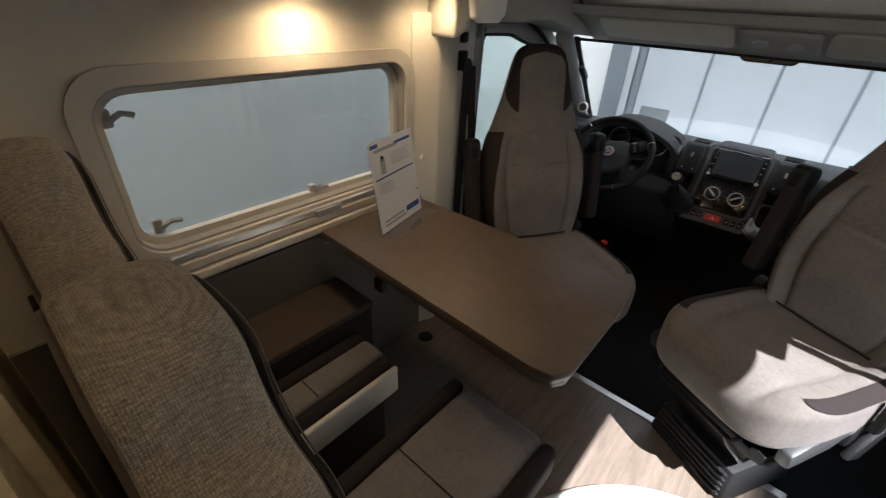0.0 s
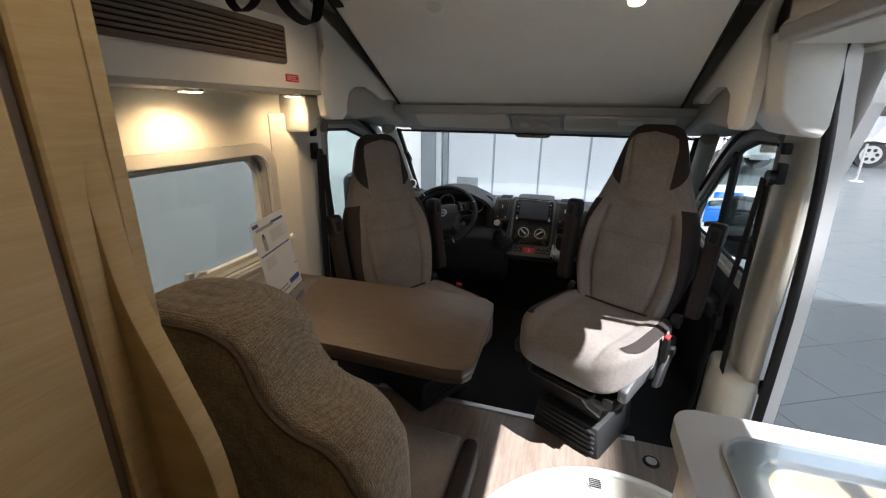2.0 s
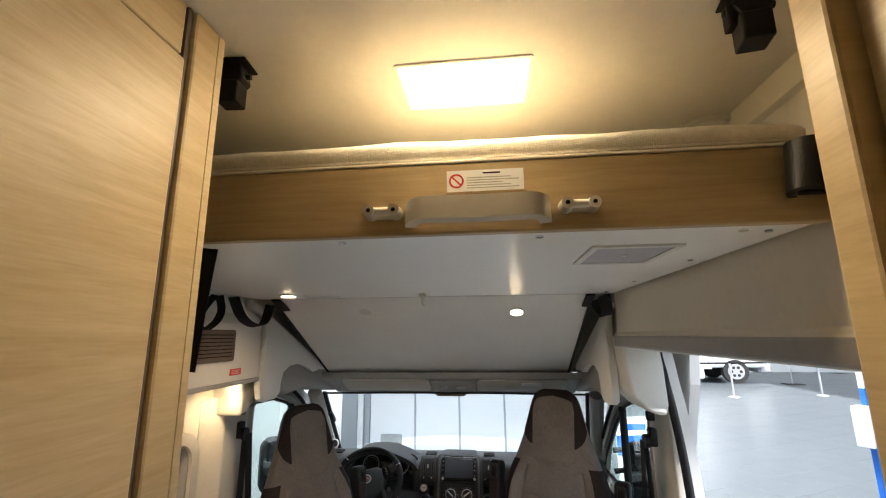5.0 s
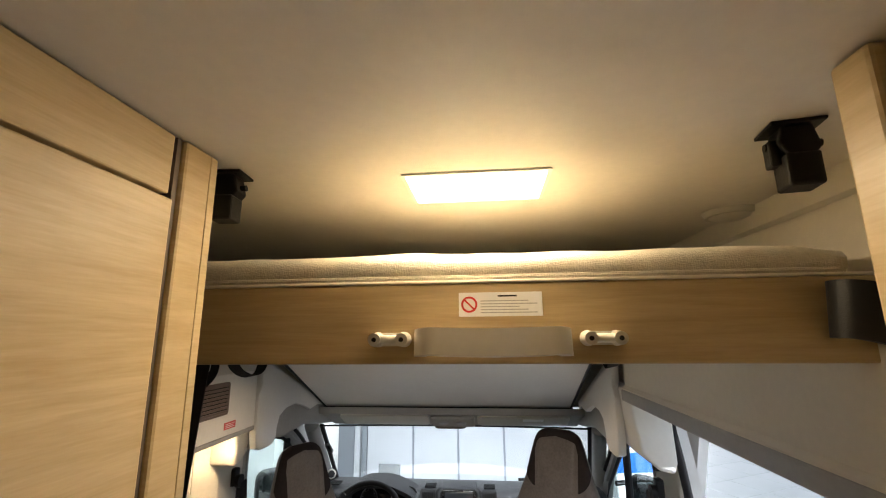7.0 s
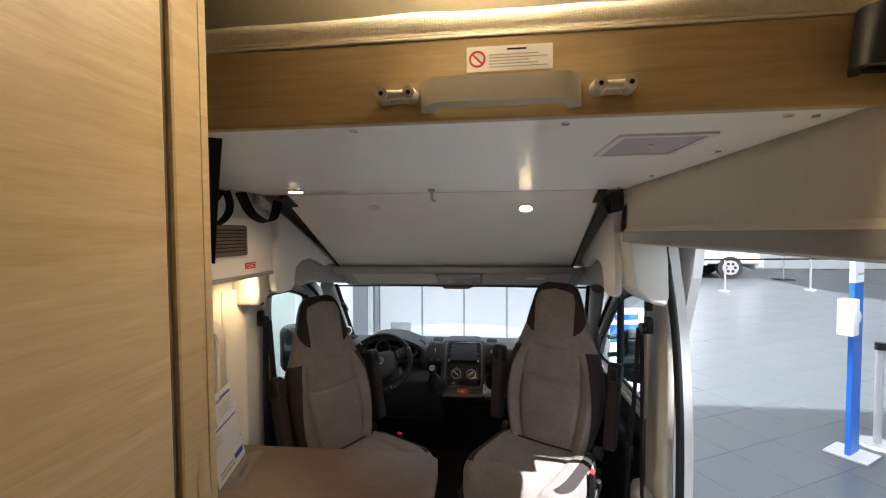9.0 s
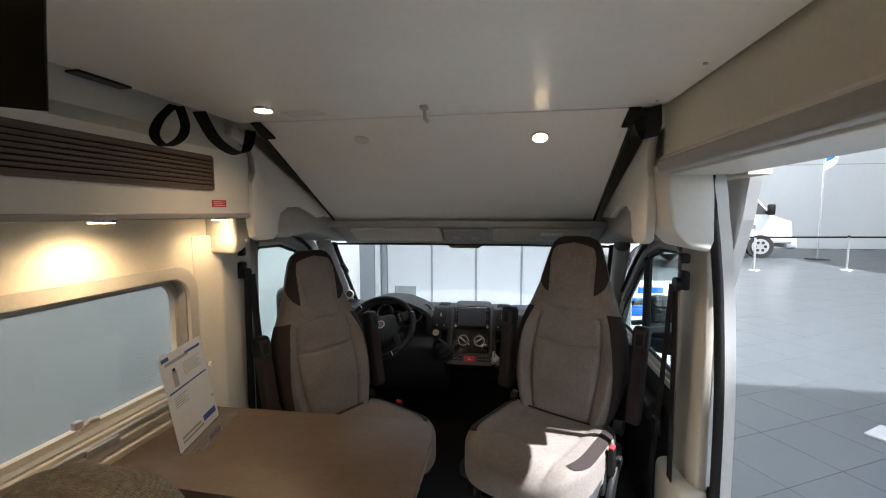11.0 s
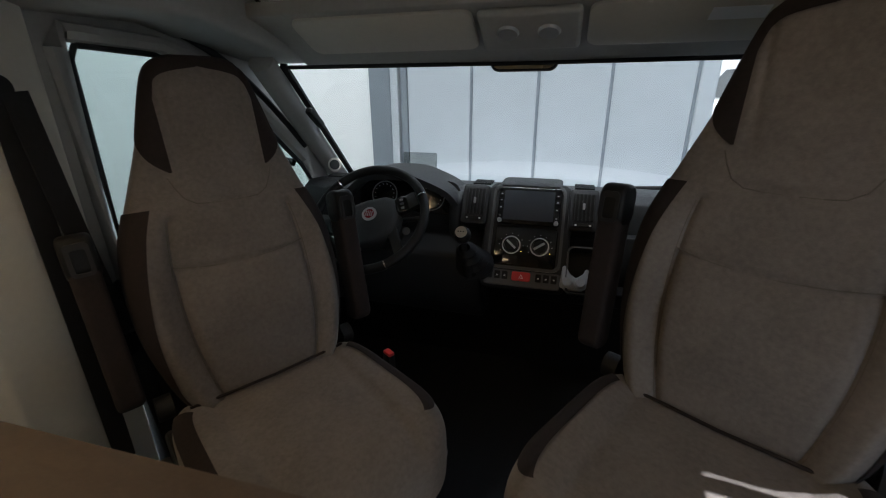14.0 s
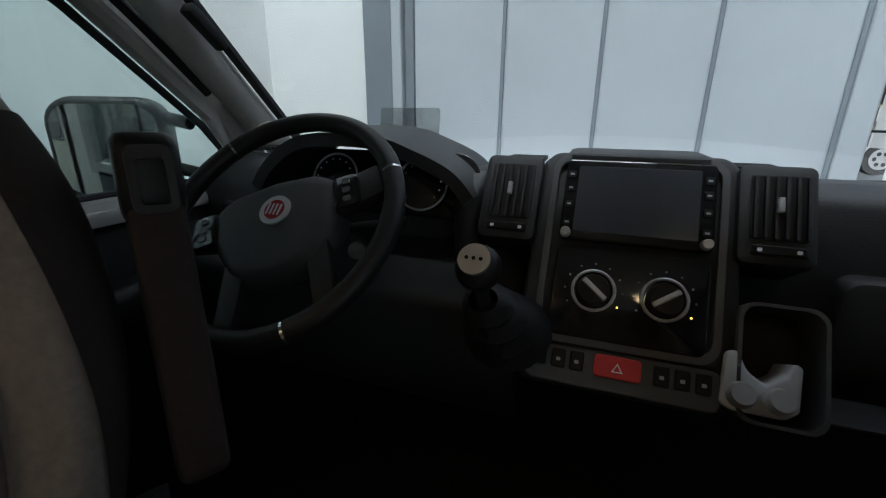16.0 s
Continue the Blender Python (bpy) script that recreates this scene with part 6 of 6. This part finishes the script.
# entrance step: a curved white shell let into the floor
es = thing("entrance_step", Matrix(), "curved white entrance step moulding by the sliding door", "step")
arc = [(0.52 + 0.58 * math.cos(a), 0.42 + 0.70 * math.sin(a)) for a in [radians(48 + k * 6) for k in range(21)]]
part("rim", tube([(x, y, 0.010) for x, y in arc], 0.013, 10), "white", es, "white rounded rim", True)
part("well", prism(arc + [(-0.05, 0.37), (0.93, 0.37), (0.93, 0.94)], "z", 0.0015, 0.005), "cream", es, "cream step surface")
part("vent_ring", disc((0.442, 1.05, 0.006), (0, 0, 1), 0.032, 0.006, 24, 0.028), "silver", es, "silver round heater vent", True)
for k in range(5):
    part("vent_bar", box(0.42, 0.464, 1.030 + k * 0.009, 1.034 + k * 0.009, 0.0121, 0.014), "black", es)
part("catch_plate", box(0.58, 0.70, 0.98, 1.03, 0.0055, 0.02, 0.005), "white", es)

# ---- the hall outside ----
G = -0.50
structure("hall_floor", box(-2.4, 40, -16, 40, G - 0.2, G - 0.002), "joint", "grey tiled hall floor", "floor")
structure("hall_wall_left", box(-2.2, -1.9, -16, 3.72, G, 12), "hallwall", "white hall wall beside the van", "wall")
structure("hall_wall_return", box(-2.2, -1.22, 3.72, 3.9, G, 12), "hallwall", "white wall in front of the van", "wall")
structure("hall_wall_far", box(-2.2, 40, 25.0, 25.3, G, 12), "hallwall", "tall white far hall wall", "wall")
structure("hall_wall_side", box(-2.2, -1.9, 3.9, 25.3, G, 12), "hallwall", "white hall wall", "wall")
# back and right walls are unseen, added to close the hall round its light
structure("unseen_hall_wall_back", wall_with_holes("y", -16.3, -16, -2.2, 40, G, 12, [(2, 26, 1.0, 10)]), "hallwall", "white hall wall", "wall")
structure("unseen_hall_wall_right", wall_with_holes("x", 40, 40.3, -16, 25.3, G, 12, []), "hallwall", "hall wall", "wall")
# unseen roof; its small hole is sized to cut the sun patch
structure("unseen_hall_roof", wall_with_holes("z", 12.0, 12.3, -2.2, 40.3, -16.3, 25.3, [(6.4, 7.4, -3.3, -2.0), (1, 19, 1, 21)]), "hallwall", "unseen white roof with holes that shape the sunlight", "ceiling")
structure("wall_band", box(16.2, 16.75, 24.98, 25.0, 4.2, 8.0), "grey", "grey strip on the far wall", "trim")
structure("wall_joint", box(-2.2, 40, 24.985, 25.0, 3.9, 3.93), "greyprint", "joint along the far wall", "trim")


def panel_gate():
    t = tagged(empty("panel_partition"), "blue-grey metal panel partition with vertical joints", "partition", "", "structure")
    xs = [-0.93, -0.49, -0.07, 0.35, 0.80]
    for a, b2 in zip(xs, xs[1:]):
        part("panel", box(a + 0.004, b2 - 0.004, 3.60, 3.64, G + 0.03, 4.6, 0.004, 1), "panel", t, "brushed blue-grey metal panel")
        part("joint_strip", box(b2 - 0.009, b2 + 0.009, 3.590, 3.599, G + 0.03, 4.6, 0.003, 1), "panelframe", t)
    part("post", box(-1.22, -1.06, 3.62, 3.74, G, 4.8, 0.01), "panelframe", t, "grey steel post")
    part("post", box(-1.055, -1.0, 3.60, 3.72, G, 4.8, 0.008), "panel", t)
    part("post", box(-0.985, -0.936, 3.61, 3.70, G, 4.8, 0.008), "panelframe", t)
    part("post", box(0.81, 0.90, 3.58, 3.68, G, 4.8, 0.008), "panel", t)


panel_gate()


def far_camper(m, label, long=5.6, door=-1, back=0.0):
    """A white camper van: body with a cab, windows, wheels, bumper and stripe. Local x runs forward."""
    t = thing("camper_van", m, label, "camper van", "parked camper vans")
    side = [(0.2, 0.45), (0.25, 1.1), (0.75, 1.28), (1.35, 2.05), (1.45, 2.30), (1.75, 2.58), (2.3, 2.78), (long, 2.85), (long, 0.45)]
    side = [(-x, z) for x, z in side]
    part("body", prism(side, "y", -1.0, 1.0, 0.08, 3), "paintwhite", t, "white body", True)
    for s in (-1, 1):
        y0, y1 = (1.0, 1.012) if s > 0 else (-1.012, -1.0)
        part("side_window", prism([(-0.85, 1.32), (-1.42, 1.98), (-1.95, 1.98), (-1.95, 1.32)], "y", y0, y1), "darkglass", t, "dark cab window")
        part("stripe", prism([(-1.2, 1.0), (-long + 0.3, 1.25), (-long + 0.3, 1.05), (-1.2, 0.88)], "y", y0, y1), "panelframe", t, "grey stripe")
        part("house_window", prism(rounded(-4.3 * long / 5.6, -3.2 * long / 5.6 - 0.5 * back, 1.5, 2.05, 0.08), "y", y0, y1), "darkglass", t, "dark window")
        part("skirt", prism([(-1.7, 0.42), (-long + 1.4, 0.42), (-long + 1.4, 0.55), (-1.7, 0.55)], "y", y0, y1), "greyprint", t)
        for x in (-1.05, -long + min(1.0, 0.22 * long)):
            c = (x, s * 0.86, 0.35)
            w = part("wheel", disc((x, s * 0.80, 0.35), (0, s, 0), 0.35, 0.225, 32), "tyre", t, "black tyre", True)
            part("rim", disc((x, s * 1.026, 0.35), (0, s, 0), 0.23, 0.01, 28), "silver", w, "alloy rim", True)
            for k in range(6):
                q = k * math.pi / 3
                part("spoke_gap", disc((x + 0.13 * math.cos(q), s * 1.037, 0.35 + 0.13 * math.sin(q)), (0, s, 0), 0.045, 0.003, 10), "tyre", w)
        part("door_mirror", box(-0.95, -0.75, s * 1.02 - (0.12 if s < 0 else 0), s * 1.02 + (0.12 if s > 0 else 0), 1.3, 1.62, 0.04), "black", t, "black mirror", True)
    part("door_opening", prism([(back - 2.25, 0.62), (back - 2.85, 0.62), (back - 2.85, 2.35), (back - 2.25, 2.35)], "y", *sorted((door * 1.016, door * 1.013))), "tableedge", t, "open doorway")
    for z in (1.0, 1.45, 1.9):
        part("shelf", box(back - 2.83, back - 2.27, *sorted((door * 1.06, door * 1.017)), z, z + 0.07), "oakx", t, "oak shelf inside")
    part("open_door", box(back - 2.93, back - 2.87, *sorted((door * 1.62, door * 1.02)), 0.6, 2.4, 0.02), "paintwhite", t, "open white door")
    part("windscreen", prism([(-0.78, 1.32), (-1.33, 2.02), (-1.30, 2.05), (-0.73, 1.33)], "y", -0.82, 0.82), "darkglass", t, "dark windscreen")
    part("bumper", box(-0.35, -0.08, -0.95, 0.95, 0.30, 0.62, 0.06, 3), "greyprint", t, "grey bumper", True)
    part("grille", box(-0.245, -0.19, -0.5, 0.5, 0.7, 0.95, 0.02), "black", t)
    for s in (-1, 1):
        part("headlight", box(-0.50, -0.20, s * 0.72 - 0.14, s * 0.72 + 0.14, 0.88, 1.12, 0.04), "silver", t, "headlight", True)
    return t


S = Matrix.Scale(1.40, 4)
v1 = far_camper(pose(12.2, 20.7, G, 0, 0, -6) @ S, "white camper van with grey stripes parked across the hall", 5.3)
v2 = far_camper(pose(25.5, 23.3, G, 0, 0, 190) @ S, "white van parked by the far hall wall")
v3 = far_camper(pose(3.45, 16.5, G, 0, 0, 186) @ Matrix.Scale(1.15, 4), "white camper with an open door showing oak shelves", 3.6, 1, 0.35)


def barrier(x, y, h=1.0):
    t = thing("barrier_post", (x, y, G), "slim silver queue barrier post", "barrier post", "barrier posts")
    part("base", disc((0, 0, 0), (0, 0, 1), 0.17, 0.02, 28, 0.15), "silver", t, "", True)
    part("pole", tube([(0, 0, 0.02), (0, 0, h - 0.06)], 0.032, 14), "silver", t, "", True)
    part("head", disc((0, 0, h - 0.06), (0, 0, 1), 0.042, 0.07, 18), "black", t, "black belt head", True)
    return t


posts = [(8.3, 15.35), (11.35, 15.8), (14.6, 16.2), (4.55, 15.0)]
for x, y in posts:
    barrier(x, y, 1.15)
for (xa, ya), (xb, yb) in ((posts[3], posts[0]), (posts[0], posts[1]), (posts[1], posts[2])):
    o = part("barrier_belt", tube([(xa + 0.05, ya, G + 1.1), (xb - 0.05, yb, G + 1.1)], 0, flat=(0.03, 0.004), side=(0, 0, 1)), "black")
    tagged(o, "black belt stretched between barrier posts", "barrier belt", "barrier belts")
barrier(3.95, 3.98, 1.0)
tt = thing("sign_totem", pose(3.55, 3.75, G, 0, 0, 35), "slim blue and white sign totem on the hall floor", "totem")
part("panel", box(-0.10, 0.10, -0.02, 0.02, 0.02, 1.62, 0.004), "signblue", tt, "blue panel")
part("head", box(-0.10, 0.10, -0.021, 0.021, 1.621, 1.82, 0.004), "paper", tt, "white head")
part("disc", disc((0.0, -0.0205, 1.30), (0, -1, 0), 0.055, 0.003, 28), "paper", tt, "white round mark", True)
part("print", box(-0.05, 0.09, -0.0225, -0.0212, 1.69, 1.71), "greyprint", tt)
part("dispenser", box(-0.23, -0.101, -0.06, 0.06, 1.15, 1.48, 0.01), "paper", tt, "white dispenser", True)
part("foot", box(-0.16, 0.16, -0.16, 0.16, 0.0, 0.02, 0.004), "silver", tt)
bb = thing("banner_board", pose(1.93, 5.05, G, 0, 0, 8), "white banner board with a blue band standing in the hall", "banner")
part("panel", box(-0.24, 0.24, -0.02, 0.02, 0.05, 1.12, 0.004), "paper", bb, "white panel")
part("band", box(-0.241, 0.241, -0.023, -0.0202, 0.70, 0.92), "signblue", bb, "blue band")
part("print", box(-0.18, 0.12, -0.0225, -0.0205, 0.98, 1.05), "signblue", bb)
for x in (-0.2, 0.2):
    part("foot", box(x - 0.03, x + 0.03, -0.2, 0.2, 0.0, 0.05, 0.006), "silver", bb)
structure("floor_mark", prism([(3.2, 4.15), (3.33, 4.28), (4.75, 3.5), (4.62, 3.36)], "z", G - 0.0058, G - 0.003), "floorwhite", "white mark on the hall floor", "floor mark")
structure("floor_mark_orange", prism([(2.10, 3.95), (2.22, 4.05), (2.36, 3.88), (2.24, 3.78)], "z", G - 0.0058, G - 0.003), "orange", "orange mark on the hall floor", "floor mark")
fl = thing("hall_flag", (12.6, 19.2, G), "white beach flag on a pole beside the camper", "flag")
part("pole", tube([(0, 0, 0), (0, 0, 5.6)], 0.025, 8), "silver", fl, "", True)
part("cloth", prism([(0.02, 3.6), (0.45, 3.9), (0.5, 5.0), (0.3, 5.5), (0.02, 5.6)], "y", -0.008, 0.008), "paper", fl, "white cloth")
part("print", prism([(0.06, 3.95), (0.36, 4.1), (0.36, 4.3), (0.06, 4.15)], "y", -0.010, -0.0085), "signblue", fl)
part("foot", box(-0.3, 0.3, -0.3, 0.3, 0, 0.03, 0.01), "black", fl)

# floor tiles near the open door, laid askew to the van
tiles = bpy.data.objects["hall_floor"]
tm = bpy.data.meshes.new("tile")
tb = box(-0.298, 0.298, -0.298, 0.298, -0.0055, 0.0, 0.0015, 1)
tb.to_mesh(tm)
tb.free()
tm.materials.append(M["tile"])
A = radians(28)
far = bmesh.new()
for i in range(-34, 70):
    for j in range(-34, 70):
        x = 0.6 * (i * math.cos(A) - j * math.sin(A))
        y = 0.6 * (i * math.sin(A) + j * math.cos(A))
        if not (-1.5 < x < 26 and -6 < y < 24.6):
            continue
        if 1.2 < x < 6.5 and 1.0 < y < 8.5:
            o = new("tile", tm)
            o.parent = tiles
            o.matrix_world = pose(x, y, G, 0, 0, 28)
        else:
            q = [Matrix.Rotation(A, 2) @ Vector(c) for c in ((-0.298, -0.298), (0.298, -0.298), (0.298, 0.298), (-0.298, 0.298))]
            far.faces.new([far.verts.new((x + c.x, y + c.y, G - 0.0005)) for c in q])
ft = part("tile_field", far, "tile", tiles)
ft["kind"] = "stuff"
